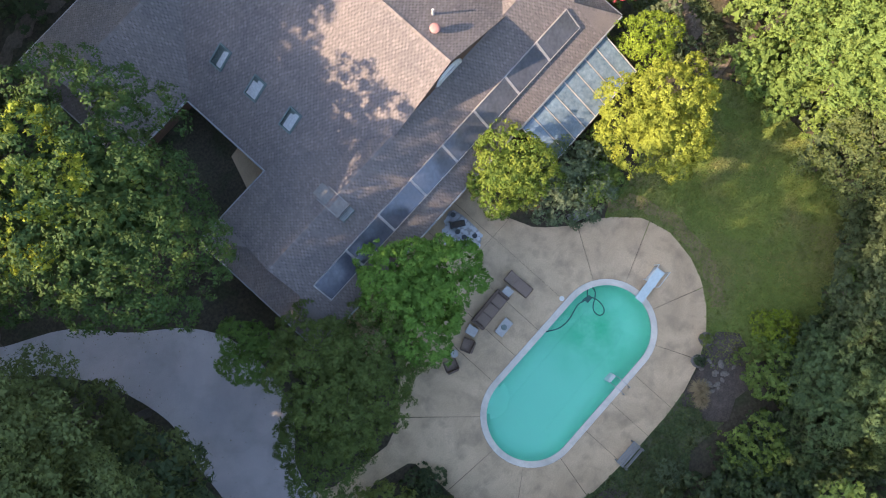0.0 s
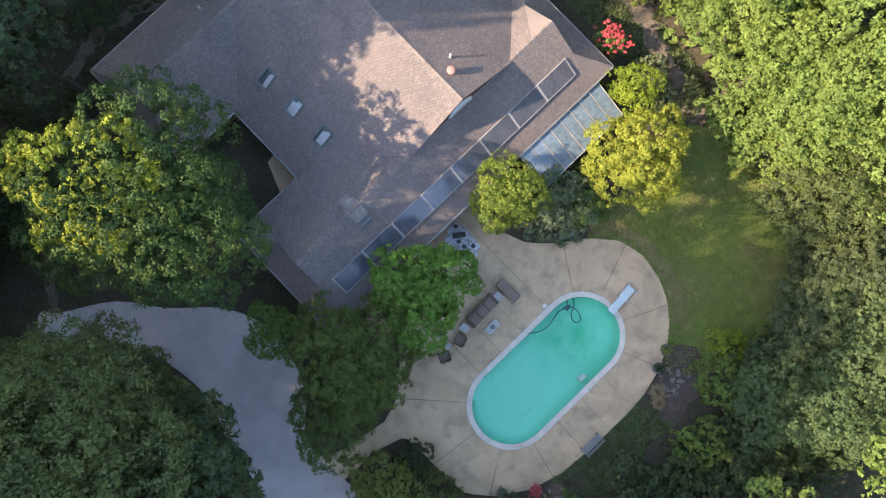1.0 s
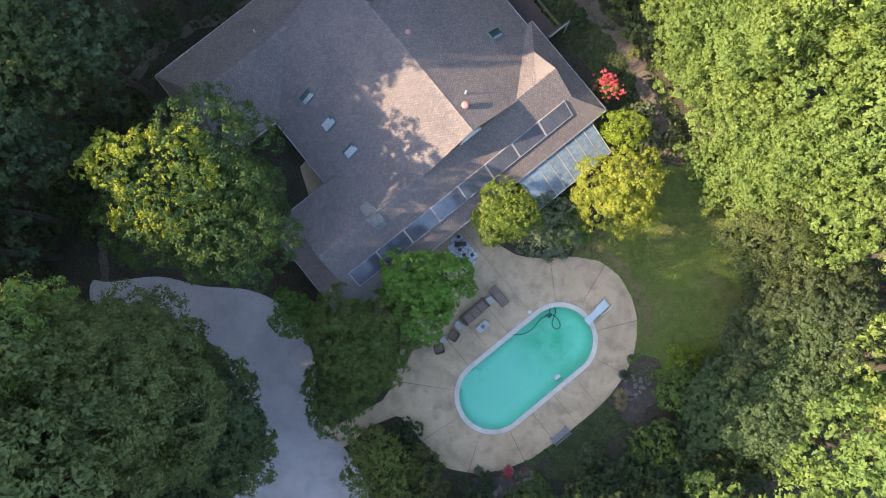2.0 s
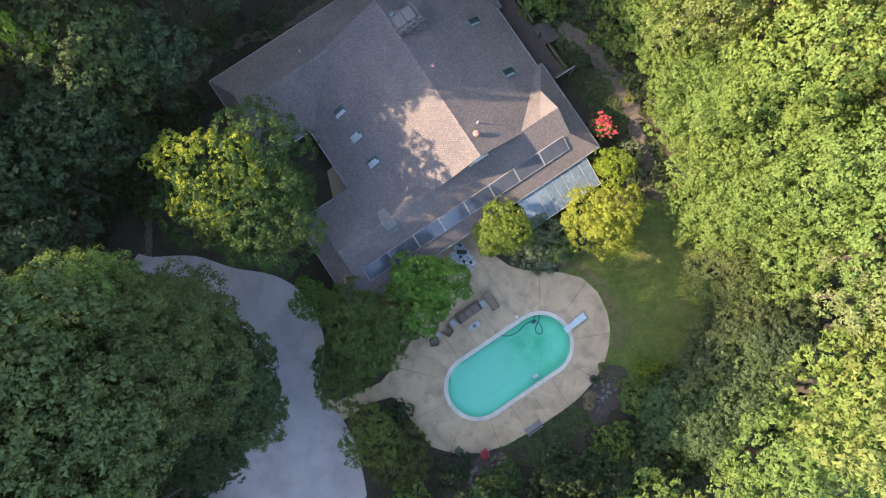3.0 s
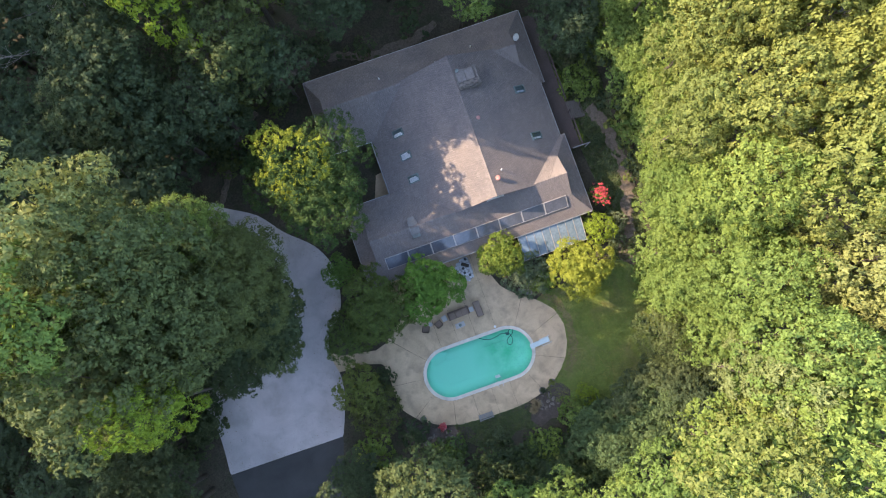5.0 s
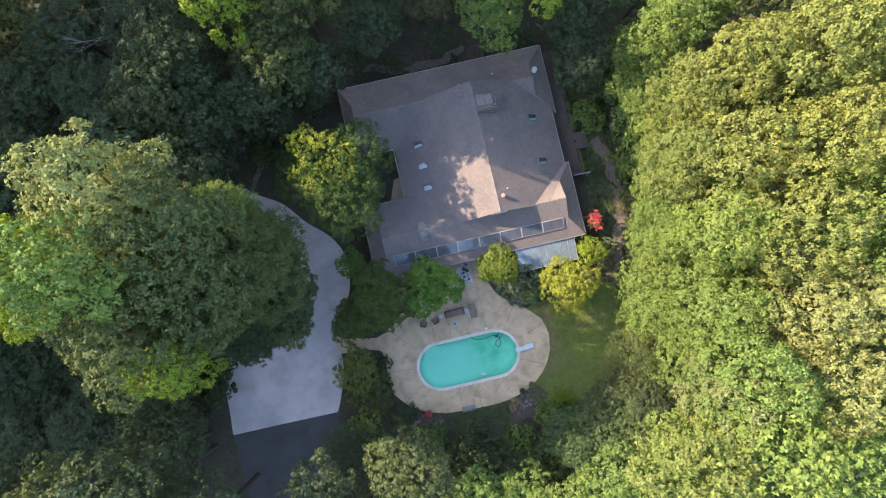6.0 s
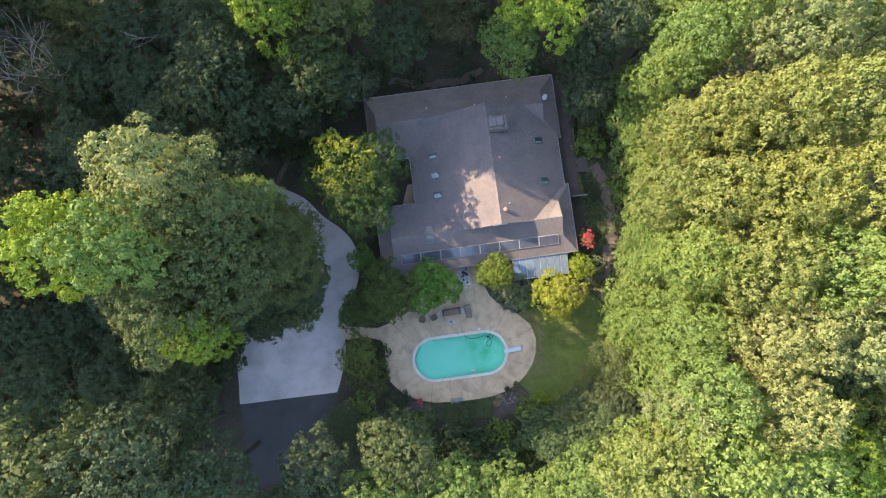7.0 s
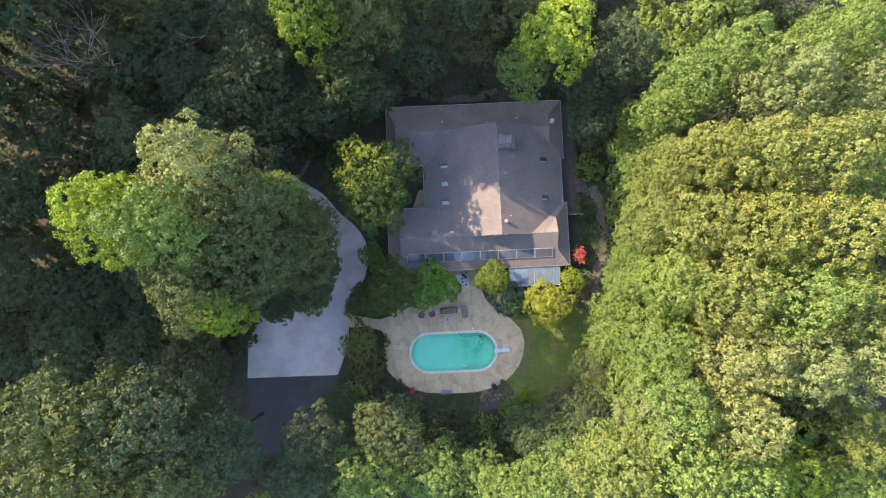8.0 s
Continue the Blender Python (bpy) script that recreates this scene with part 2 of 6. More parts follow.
GRASS = lawn_material()
BLADE = leaf_material("grass blade", (0.1, 0.138, 0.034), (0.19, 0.23, 0.068), (0.27, 0.23, 0.115), 0.4)
WEED = leaf_material("weed blade", (0.05, 0.075, 0.03), (0.11, 0.14, 0.06), (0.17, 0.16, 0.09))
# o, s, u and d also carry shade in their leaf colour
LEAVES = {
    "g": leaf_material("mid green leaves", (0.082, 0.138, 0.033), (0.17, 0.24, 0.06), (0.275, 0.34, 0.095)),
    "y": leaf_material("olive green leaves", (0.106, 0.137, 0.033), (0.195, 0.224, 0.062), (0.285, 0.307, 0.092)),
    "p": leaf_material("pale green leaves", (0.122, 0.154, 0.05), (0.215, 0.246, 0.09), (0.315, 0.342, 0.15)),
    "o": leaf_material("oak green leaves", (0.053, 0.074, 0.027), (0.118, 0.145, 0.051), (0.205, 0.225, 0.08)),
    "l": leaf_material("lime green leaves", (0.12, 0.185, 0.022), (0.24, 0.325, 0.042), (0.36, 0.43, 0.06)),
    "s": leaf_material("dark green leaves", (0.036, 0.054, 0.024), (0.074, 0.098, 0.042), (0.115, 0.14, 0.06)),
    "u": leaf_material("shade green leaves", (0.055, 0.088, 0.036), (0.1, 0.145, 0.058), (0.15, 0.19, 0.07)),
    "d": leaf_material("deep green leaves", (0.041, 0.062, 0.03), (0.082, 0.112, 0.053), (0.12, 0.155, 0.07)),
    "b": leaf_material("rusty green leaves", (0.06, 0.075, 0.03), (0.12, 0.12, 0.05), (0.22, 0.15, 0.07)),
    "gold": leaf_material("golden yellow leaves", (0.17, 0.2, 0.03), (0.27, 0.305, 0.046), (0.33, 0.36, 0.06), 0.35),
    "yew": leaf_material("yew green needles", (0.066, 0.098, 0.027), (0.115, 0.158, 0.044), (0.155, 0.195, 0.052)),
    "maple": leaf_material("bright maple leaves", (0.07, 0.157, 0.031), (0.138, 0.262, 0.05), (0.18, 0.3, 0.058)),
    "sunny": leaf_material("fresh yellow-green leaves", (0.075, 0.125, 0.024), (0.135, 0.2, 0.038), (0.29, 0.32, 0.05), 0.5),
    "mix": leaf_material("green leaves turning yellow", (0.04, 0.072, 0.023), (0.08, 0.13, 0.038), (0.15, 0.187, 0.04), 0.3),
    # sunlight on the upper boughs put into a yellow leaf colour
    "sunlit_yellow": leaf_material("sunlit yellow leaves", (0.16, 0.207, 0.03), (0.315, 0.365, 0.05), (0.42, 0.425, 0.06)),
    "hedge": leaf_material("clipped shrub leaves", (0.08, 0.145, 0.032), (0.14, 0.23, 0.052), (0.19, 0.28, 0.065)),
    "grey": leaf_material("grey green leaves", (0.095, 0.13, 0.07), (0.17, 0.21, 0.115), (0.24, 0.27, 0.17)),
    "red": leaf_material("crimson blossoms", (0.4, 0.06, 0.07), (0.56, 0.12, 0.13), (0.64, 0.22, 0.2)),
}


# ---- mesh helpers ----
def put(name, me, mat, parent=None, label=""):
    ob = new(name, me)
    if mat:
        me.materials.append(mat)
    if parent:
        ob.parent = parent
    if label:
        ob["label"] = label
    return ob


def part(name, bm, mat, parent=None, label=""):
    me = bpy.data.meshes.new(name)
    bm.normal_update()
    bm.to_mesh(me)
    bm.free()
    return put(name, me, mat, parent, label)


def raw(name, verts, faces, mat, parent=None, label=""):
    me = bpy.data.meshes.new(name)
    me.from_pydata(verts, [], faces)
    me.update()
    return put(name, me, mat, parent, label)


def thing(name, at, label, category, group="", kind="", turn=0):
    ob = new(name)
    ob.matrix_basis = pose(*at, 0, 0, turn)
    ob.empty_display_size = 0.3
    return tagged(ob, label, category, group, kind)


def box(bm, x0, y0, z0, x1, y1, z1, bevel=0.0):
    g = bmesh.ops.create_cube(bm, size=1.0, matrix=Matrix.Translation(((x0 + x1) / 2, (y0 + y1) / 2, (z0 + z1) / 2)) @ Matrix.Diagonal((x1 - x0, y1 - y0, z1 - z0, 1)))
    if bevel:
        edges = list({e for v in g["verts"] for e in v.link_edges})
        bmesh.ops.bevel(bm, geom=edges, offset=bevel, segments=2, affect='EDGES', profile=0.6)
    return bm


def boxed(x0, y0, z0, x1, y1, z1, bevel=0.0):
    return box(bmesh.new(), x0, y0, z0, x1, y1, z1, bevel)


def rod(bm, a, b, r0, r1=None, sides=8):
    a, b = Vector(a), Vector(b)
    d = b - a
    m = Matrix.Translation((a + b) / 2) @ d.to_track_quat('Z', 'Y').to_matrix().to_4x4()
    bmesh.ops.create_cone(bm, cap_ends=True, segments=sides, radius1=r0, radius2=r0 if r1 is None else r1, depth=d.length, matrix=m)
    return bm


def prism(bm, pts, z0, z1):
    """An upright block over a plan outline (any simple outline, anticlockwise)."""
    lo = [bm.verts.new((x, y, z0)) for x, y in pts]
    hi = [bm.verts.new((x, y, z1)) for x, y in pts]
    bm.faces.new(hi)
    bm.faces.new(lo[::-1])
    for i in range(len(pts)):
        j = (i + 1) % len(pts)
        bm.faces.new((lo[i], lo[j], hi[j], hi[i]))
    return bm


def slab(bm, pts, down=0.14):
    """A roof board: a plane outline in space with thickness below it."""
    a = [bm.verts.new(p) for p in pts]
    b = [bm.verts.new((p[0], p[1], p[2] - down)) for p in pts]
    bm.faces.new(a)
    bm.faces.new(b[::-1])
    for i in range(len(pts)):
        j = (i + 1) % len(pts)
        bm.faces.new((a[i], b[i], b[j], a[j]))
    return bm


def smooth_outline(pts, cuts=6):
    """A closed Catmull-Rom curve through plan points."""
    out, n = [], len(pts)
    for i in range(n):
        p0, p1, p2, p3 = (Vector(pts[(i + k - 1) % n]) for k in range(4))
        for c in range(cuts):
            t = c / cuts
            q = 0.5 * ((2 * p1) + (p2 - p0) * t + (2 * p0 - 5 * p1 + 4 * p2 - p3) * t * t + (3 * p1 - p0 - 3 * p2 + p3) * t ** 3)
            out.append((q.x, q.y))
    return out


# ---- ground ----
def sheet(name, outline, z, mat, label, category, thick=0.05):
    bm = prism(bmesh.new(), outline, z - thick, z)
    bm.normal_update()
    bmesh.ops.triangulate(bm, faces=[f for f in bm.faces if len(f.verts) > 4])
    return tagged(part(name, bm, mat), label, category, kind="structure")


def in_outline(x, y, pts):
    inside, n = False, len(pts)
    for i in range(n):
        (x0, y0), (x1, y1) = pts[i], pts[i - 1]
        if (y0 > y) != (y1 > y) and x < (x1 - x0) * (y - y0) / (y1 - y0) + x0:
            inside = not inside
    return inside


# the pool hollow is left out of the ground sheet
POOL_W, POOL_E, POOL_Y, POOL_R = -1.88, 4.54, -8.2, 2.8


def stadium(r, n=20):
    pts = [(POOL_E + r * math.cos(a), POOL_Y + r * math.sin(a)) for a in (-math.pi / 2 + math.pi * i / n for i in range(n + 1))]
    return pts + [(POOL_W + r * math.cos(a), POOL_Y + r * math.sin(a)) for a in (math.pi / 2 + math.pi * i / n for i in range(n + 1))]


def ground_with_hole():
    hole = stadium(2.6)
    bm = bmesh.new()
    inner = [bm.verts.new((x, y, -0.06)) for x, y in hole]
    ring = inner
    for r in (12, 60, 400, 2500):
        outer = []
        for x, y in hole:
            a = math.atan2(y - POOL_Y, x - 1.22)
            outer.append(bm.verts.new((1.22 + r * math.cos(a), POOL_Y + r * math.sin(a), -0.06)))
        for i in range(len(hole)):
            j = (i + 1) % len(hole)
            bm.faces.new((ring[i], outer[i], outer[j], ring[j]))
        ring = outer
    return tagged(part("ground", bm, EARTH), "dark woodland floor with leaf litter and moss", "ground", kind="structure")


ground_with_hole()
LAWN = smooth_outline([(9, -4.2), (12.5, -3.4), (16.5, -2.6), (19.5, -3.5), (20.5, -7), (19.8, -12), (17, -16), (12, -17.2), (8.2, -15.2), (6.6, -13.2), (9.2, -11), (10.2, -8)])
sheet("lawn", LAWN, 0.0, GRASS, "shaded mown lawn with worn dry patches", "lawn")
SIDE = smooth_outline([(17.8, -2.5), (19.4, 2), (19.2, 8), (18.8, 14), (19.8, 22), (23.5, 22), (23.5, 12), (23, 4), (22.2, -1.5), (20.5, -3.2)])
sheet("side_lawn", SIDE, -0.02, WEEDS, "rough grass strip beside the house", "lawn")
SOUTH_GRASS = [(-3.4, -13.0), (4.4, -13.2), (5.2, -14.4), (4.3, -15.4), (5.0, -16.4), (2.6, -16.0), (0.8, -17.2), (-1.6, -16.2), (-2.6, -15.3)]
sheet("south_lawn", SOUTH_GRASS, -0.01, WEEDS, "rough grass below the pool deck", "lawn")
def trail(line, half, seed):
    """The outline of a trodden path along a line, with ragged edges."""
    g = random.Random(seed)
    pts = [Vector(p).to_3d() for p in line]
    fine_line = [pts[i].lerp(pts[i + 1], k / 5) for i in range(len(pts) - 1) for k in range(5)] + [pts[-1]]
    left, right = [], []
    for i, p in enumerate(fine_line):
        d = (fine_line[min(i + 1, len(fine_line) - 1)] - fine_line[max(i - 1, 0)]).normalized()
        n = Vector((-d.y, d.x, 0))
        left.append(tuple((p + n * half * g.uniform(0.6, 1.4)).xy))
        right.append(tuple((p - n * half * g.uniform(0.6, 1.4)).xy))
    return smooth_outline(left + right[::-1], 3)


TRACK = trail([(20.3, -1.6), (20.9, 0.2), (21.5, 1.9), (22.3, 4.0), (22.65, 5.9), (22.65, 7.4), (22.5, 9.6), (22.0, 11.9), (21.3, 13.4)], 0.6, 5)
sheet("bare_patch", smooth_outline([(21.7, 1.0), (21.55, -0.3), (21.4, -1.7), (21.2, -3.2), (19.8, -3.5), (18.95, -3.0), (19.15, -1.7), (19.9, -0.3), (20.7, 0.8)], 4), 0.004, DIRT, "bare grey-brown earth where the footpath meets the lawn", "path")
sheet("dirt_path", TRACK, 0.0, DIRT, "narrow bare dirt footpath through grass", "path")
sheet("worn_verge", trail([(9.95, -3.6), (11.25, -5.1), (11.68, -7.1), (11.35, -9.2), (10.75, -10.8), (9.75, -12.05)], 0.4, 8), 0.006, WORN, "dry worn strip of lawn beside the pool deck", "verge")
sheet("planting_bed", [(4.0, -13.85), (6.2, -13.4), (7.8, -12.6), (8.6, -12.9), (9.3, -13.8), (8.9, -15.0), (8.2, -15.3), (7.8, -16.3), (6.4, -16.0), (5.2, -16.5), (4.4, -15.6), (4.6, -14.8)], 0.004, MULCH, "dark mulched planting bed beside the pool deck", "bed")
sheet("rose_bed", [(-2.0, -13.9), (-5.2, -13.0), (-7.0, -11.7), (-8.0, -11.6), (-8.4, -13.4), (-6.6, -15.2), (-3.6, -15.6), (-1.4, -14.9)], 0.004, MULCH, "dark mulched flower bed beside the pool deck", "bed")
DRIVE_OUT = smooth_outline([(-19.6, 16.9), (-18.6, 16.0), (-15.6, 14.1), (-13.5, 11.5), (-11.0, 9.1), (-9.8, 6.6), (-9.85, 4.0), (-10.7, 1.5), (-12.55, -0.5), (-12.95, -2.6), (-12.65, -4.6), (-12.9, -6.6), (-13.7, -8.9), (-14.2, -10.1), (-14.45, -10.5), (-15.0, -10.57), (-20, -10.5), (-25.9, -10.45), (-26.4, -10.4), (-26.5, -10.0), (-26.35, -7.2), (-26.5, -4.6), (-27.1, -2.4), (-25, -0.9), (-20.5, -0.4), (-17.4, -1.0), (-16.5, 1.2), (-16.1, 3.8), (-15.45, 6.4), (-16.15, 9.9), (-17.4, 12.1), (-18.9, 13.9), (-20.6, 14.4), (-20.6, 15.8)], 4)
sheet("driveway", DRIVE_OUT, 0.0, DRIVE, "pale concrete driveway in the shade of trees", "driveway")
sheet("asphalt_drive", [(-26.0, -20.7), (-17.6, -20.3), (-14.4, -10.62), (-26.5, -10.5)], -0.004, ASPHALT, "dark asphalt apron below the pale driveway", "driveway")
sheet("front_path", trail([(-19.0, 16.2), (-18.2, 17.4), (-17.2, 18.9), (-16.1, 21.1), (-14.1, 23.2), (-12.2, 24.6)], 0.3, 6), -0.004, DIRT, "narrow brown path from driveway to front door", "path")
sheet("entry_path", trail([(-8.6, 26.9), (-6.3, 27.8), (-4.2, 28.0), (-2.1, 27.6), (-0.2, 26.9), (1.3, 26.4), (3.4, 26.5), (6.2, 26.6), (9, 27.6)], 0.45, 7), -0.004, DIRT, "narrow brown path along the rear of the house", "path")
sheet("courtyard", [(-5.6, 10.5), (-0.9, 10.5), (-0.9, 17.5), (-5.6, 17.5)], -0.01, EARTH, "dark planted courtyard in the corner of the house", "courtyard")
sheet("courtyard_paving", [(-3.6, 10.9), (-1.0, 10.9), (-1.0, 14.2), (-2.4, 14.0)], 0.0, CONCRETE, "small tan concrete pad in the courtyard", "paving")

# ---- house ----
house = thing("house", (0, 0, 0), "large low brown house with grey-brown shingled hip roofs", "house")
MAIN = dict(u=8.0, z=7.45, s=0.52, y0=6.8, y1=21.2, w=-1.62, e=16.75)


def main_z(x, y):
    return MAIN["z"] - MAIN["s"] * abs(x - MAIN["u"]) if MAIN["y0"] < y < MAIN["y1"] and MAIN["w"] < x < MAIN["e"] else -9


class Wing:
    """A roof that runs east and west, with steep hipped ends under small gables."""

    def __init__(self, x0, x1, y0, y1, eave, ridge, b0, b1, g0, g1):
        self.x0, self.x1, self.y0, self.y1, self.eave, self.ridge = x0, x1, y0, y1, eave, ridge
        self.b0, self.b1, self.g0, self.g1 = b0, b1, g0, g1
        self.yr = (y0 + y1) / 2
        self.s = (ridge - eave) / (self.yr - y0)

    def faces(self):
        zg0, zg1 = self.ridge - self.s * self.g0, self.ridge - self.s * self.g1
        a, b, yr = self.b0, self.b1, self.yr
        south = [(self.x0, self.y0, self.eave), (self.x1, self.y0, self.eave), (b, yr - self.g1, zg1), (b, yr, self.ridge), (a, yr, self.ridge), (a, yr - self.g0, zg0)]
        north = [(self.x1, self.y1, self.eave), (self.x0, self.y1, self.eave), (a, yr + self.g0, zg0), (a, yr, self.ridge), (b, yr, self.ridge), (b, yr + self.g1, zg1)]
        east = [(self.x1, self.y0, self.eave), (self.x1, self.y1, self.eave), (b, yr + self.g1, zg1), (b, yr - self.g1, zg1)]
        west = [(self.x0, self.y1, self.eave), (self.x0, self.y0, self.eave), (a, yr - self.g0, zg0), (a, yr + self.g0, zg0)]
        clean = lambda f: [p for i, p in enumerate(f) if (Vector(p) - Vector(f[i - 1])).length > 1e-4]
        return [clean(f) for f in (south, north, east, west)]

    def z(self, x, y):
        if not (self.x0 < x < self.x1 and self.y0 < y < self.y1):
            return -9
        z = self.ridge - self.s * abs(y - self.yr)
        if x > self.b1:
            z = min(z, self.eave + (self.ridge - self.s * self.g1 - self.eave) * (self.x1 - x) / (self.x1 - self.b1))
        if x < self.b0:
            z = min(z, self.eave + (self.ridge - self.s * self.g0 - self.eave) * (x - self.x0) / (self.b0 - self.x0))
        return z


FRONT = Wing(-6.6, 17.2, 2.75, 11.1, 2.9, 5.35, -5.0, 15.5, 1.8, 2.1)
REAR = Wing(-6.3, 17.2, 16.94, 24.95, 2.6, 4.9, -5.1, 15.2, 1.3, 1.7)


def clip(poly, edges):
    """Cut a plane outline to a convex one, given as edges (point, inward normal)."""
    for (ex, ey), (nx, ny) in edges:
        out = []
        for i in range(len(poly)):
            p, q = poly[i - 1], poly[i]
            dp, dq = (p[0] - ex) * nx + (p[1] - ey) * ny, (q[0] - ex) * nx + (q[1] - ey) * ny
            if (dp >= 0) != (dq >= 0):
                t = dp / (dp - dq)
                out.append((p[0] + (q[0] - p[0]) * t, p[1] + (q[1] - p[1]) * t))
            if dq >= 0:
                out.append(q)
        poly = out
        if len(poly) < 3:
            return []
    return poly


SINGLES = {}


def single_shingle(board, o, along, up, normal, a, b0, w, lift):
    """One shingle tab as a piece of its own; alike tabs share a mesh."""
    key = (round(w, 2), lift)
    if key not in SINGLES:
        h = 0.143
        me = bpy.data.meshes.new("shingle")
        me.from_pydata([(0.004, 0, lift + 0.005), (w - 0.004, 0, lift + 0.005), (w - 0.004, h, 0.005), (0.004, h, 0.005), (0.004, 0, 0), (w - 0.004, 0, 0)], [], [(0, 1, 2, 3), (0, 4, 5, 1)])
        me.materials.append(SHINGLE if lift > 0.01 else SHINGLE_BASE)
        SINGLES[key] = me
    ob = new("shingle", SINGLES[key])
    m = Matrix((along, up, normal)).transposed().to_4x4()
    m.translation = o + along * a + up * b0
    ob.parent = board
    ob.matrix_basis = m


def sides_of(poly):
    """Point and inward normal of each side of a convex outline."""
    sides = []
    for i in range(len(poly)):
        (ax, ay), (bx, by) = poly[i], poly[(i + 1) % len(poly)]
        ln = math.hypot(bx - ax, by - ay)
        if ln > 1e-6:
            sides.append(((ax, ay), (-(by - ay) / ln, (bx - ax) / ln)))
    return sides


def shingled(pts, hidden, rng, board=None, singles=None):
    """Courses of shingle tabs over one roof plane; its first edge is the eave."""
    p = [Vector(q) for q in pts]
    o, along = p[0], (p[1] - p[0]).normalized()
    normal = Vector((0, 0, 0))
    for i in range(1, len(p) - 1):
        normal += (p[i] - p[0]).cross(p[i + 1] - p[0])
    normal.normalize()
    up = normal.cross(along)
    flat = [((q - o).dot(along), (q - o).dot(up)) for q in p]
    # upright strips between the inner corners, each of them convex
    turn = lambda a, b, c: (b[0] - a[0]) * (c[1] - b[1]) - (b[1] - a[1]) * (c[0] - b[0])
    cuts = sorted({round(flat[i][0], 4) for i in range(len(flat)) if turn(flat[i - 1], flat[i], flat[(i + 1) % len(flat)]) < -1e-6})
    bounds = [-99.0, *cuts, 99.0]
    strips = [clip(flat, [((u, 0), (1, 0)), ((v, 0), (-1, 0))]) for u, v in zip(bounds, bounds[1:])]
    strips = [(min(q[0] for q in s), max(q[0] for q in s), sides_of(s)) for s in strips if s]
    lo, hi, top = min(q[0] for q in flat), max(q[0] for q in flat), max(q[1] for q in flat)
    verts, faces, tone = [], [], []
    course, k = 0.143, 0
    while k * course < top:
        b0, b1 = k * course, (k + 1) * course
        a = lo - 0.4 + (k % 2) * 0.1 + rng.uniform(-0.025, 0.025)
        high, w = False, 0.07
        while a < hi:
            high = not high
            w = 0.2 - w if high else rng.uniform(0.055, 0.08)
            if singles and k < singles[0] and singles[1] < a < singles[2]:
                w = round(w / 0.02) * 0.02
                single_shingle(board, o, along, up, normal, a, b0, w, 0.014 if high else 0.005)
                a += w
                continue
            rect = [(a + 0.005, b0), (a + w - 0.005, b0), (a + w - 0.005, b1), (a + 0.005, b1)]
            a += w
            edges = next((s[2] for s in strips if s[0] <= a - w / 2 <= s[1]), strips[0][2])
            if any((q[0] - e[0]) * nx + (q[1] - e[1]) * ny < 0 for q in rect for e, (nx, ny) in edges):
                rect = clip(rect, edges)
                if not rect:
                    continue
            mid = o + along * (sum(q[0] for q in rect) / len(rect)) + up * (sum(q[1] for q in rect) / len(rect))
            if hidden(mid):
                continue
            lift = 0.014 if high else 0.005
            base = len(verts)
            for q in rect:
                h = lift * (1 - (q[1] - b0) / course) + 0.005
                verts.append(tuple(o + along * q[0] + up * q[1] + normal * h))
            faces.append(tuple(range(base, len(verts))))
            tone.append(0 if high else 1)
            low = [i for i, q in enumerate(rect) if q[1] < b0 + 1e-6]
            if len(low) == 2 and high:
                i, j = low
                n0 = len(verts)
                for q in (rect[i], rect[j]):
                    verts.append(tuple(o + along * q[0] + up * q[1] - normal * 0.002))
                faces.append((base + i, n0, n0 + 1, base + j))
                tone.append(0 if high else 1)
        k += 1
    return verts, faces, tone


def roof_plane(name, pts, hidden, rng, singles=None):
    bm = slab(bmesh.new(), pts)
    board = part(name, bm, SHINGLE, house)
    v, f, tone = shingled(pts, hidden, rng, board, singles)
    ob = tagged(raw("shingles", v, f, SHINGLE, board), kind="stuff")
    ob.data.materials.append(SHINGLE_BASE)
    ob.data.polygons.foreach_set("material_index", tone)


rng = random.Random(4)
for wing, tag in ((FRONT, "front"), (REAR, "rear")):
    for k, f in enumerate(wing.faces()):
        roof_plane("roof", f, lambda q: main_z(q.x, q.y) > q.z + 0.03, rng, (2, 8.5, 22.5) if tag == "front" and k == 0 else None)
    # small gables over the hipped ends
    for x, g, way in ((wing.b0, wing.g0, 1), (wing.b1, wing.g1, -1)):
        if g > 0:
            bm = bmesh.new()
            zr, zl = wing.ridge - 0.08, wing.ridge - wing.s * g - 0.08
            prof = [(wing.yr - g, zl), (wing.yr + g, zl), (wing.yr, zr)]
            a = [bm.verts.new((x + way * 0.06, y, z)) for y, z in prof]
            b = [bm.verts.new((x + way * 0.2, y, z)) for y, z in prof]
            bm.faces.new(a), bm.faces.new(b[::-1])
            for i in range(3):
                bm.faces.new((a[i], a[(i + 1) % 3], b[(i + 1) % 3], b[i]))
            part("gable", bm, SIDING, house)
M = MAIN
zw, ze = M["z"] - M["s"] * (M["u"] - M["w"]), M["z"] - M["s"] * (M["e"] - M["u"])
roof_plane("roof", [(M["w"], M["y1"], zw), (M["w"], M["y0"], zw), (M["u"], M["y0"], M["z"]), (M["u"], M["y1"], M["z"])],
           lambda q: max(FRONT.z(q.x, q.y), REAR.z(q.x, q.y)) > q.z + 0.03, rng)
roof_plane("roof", [(M["e"], M["y0"], ze), (M["e"], M["y1"], ze), (M["u"], M["y1"], M["z"]), (M["u"], M["y0"], M["z"])],
           lambda q: max(FRONT.z(q.x, q.y), REAR.z(q.x, q.y)) > q.z + 0.03, rng)
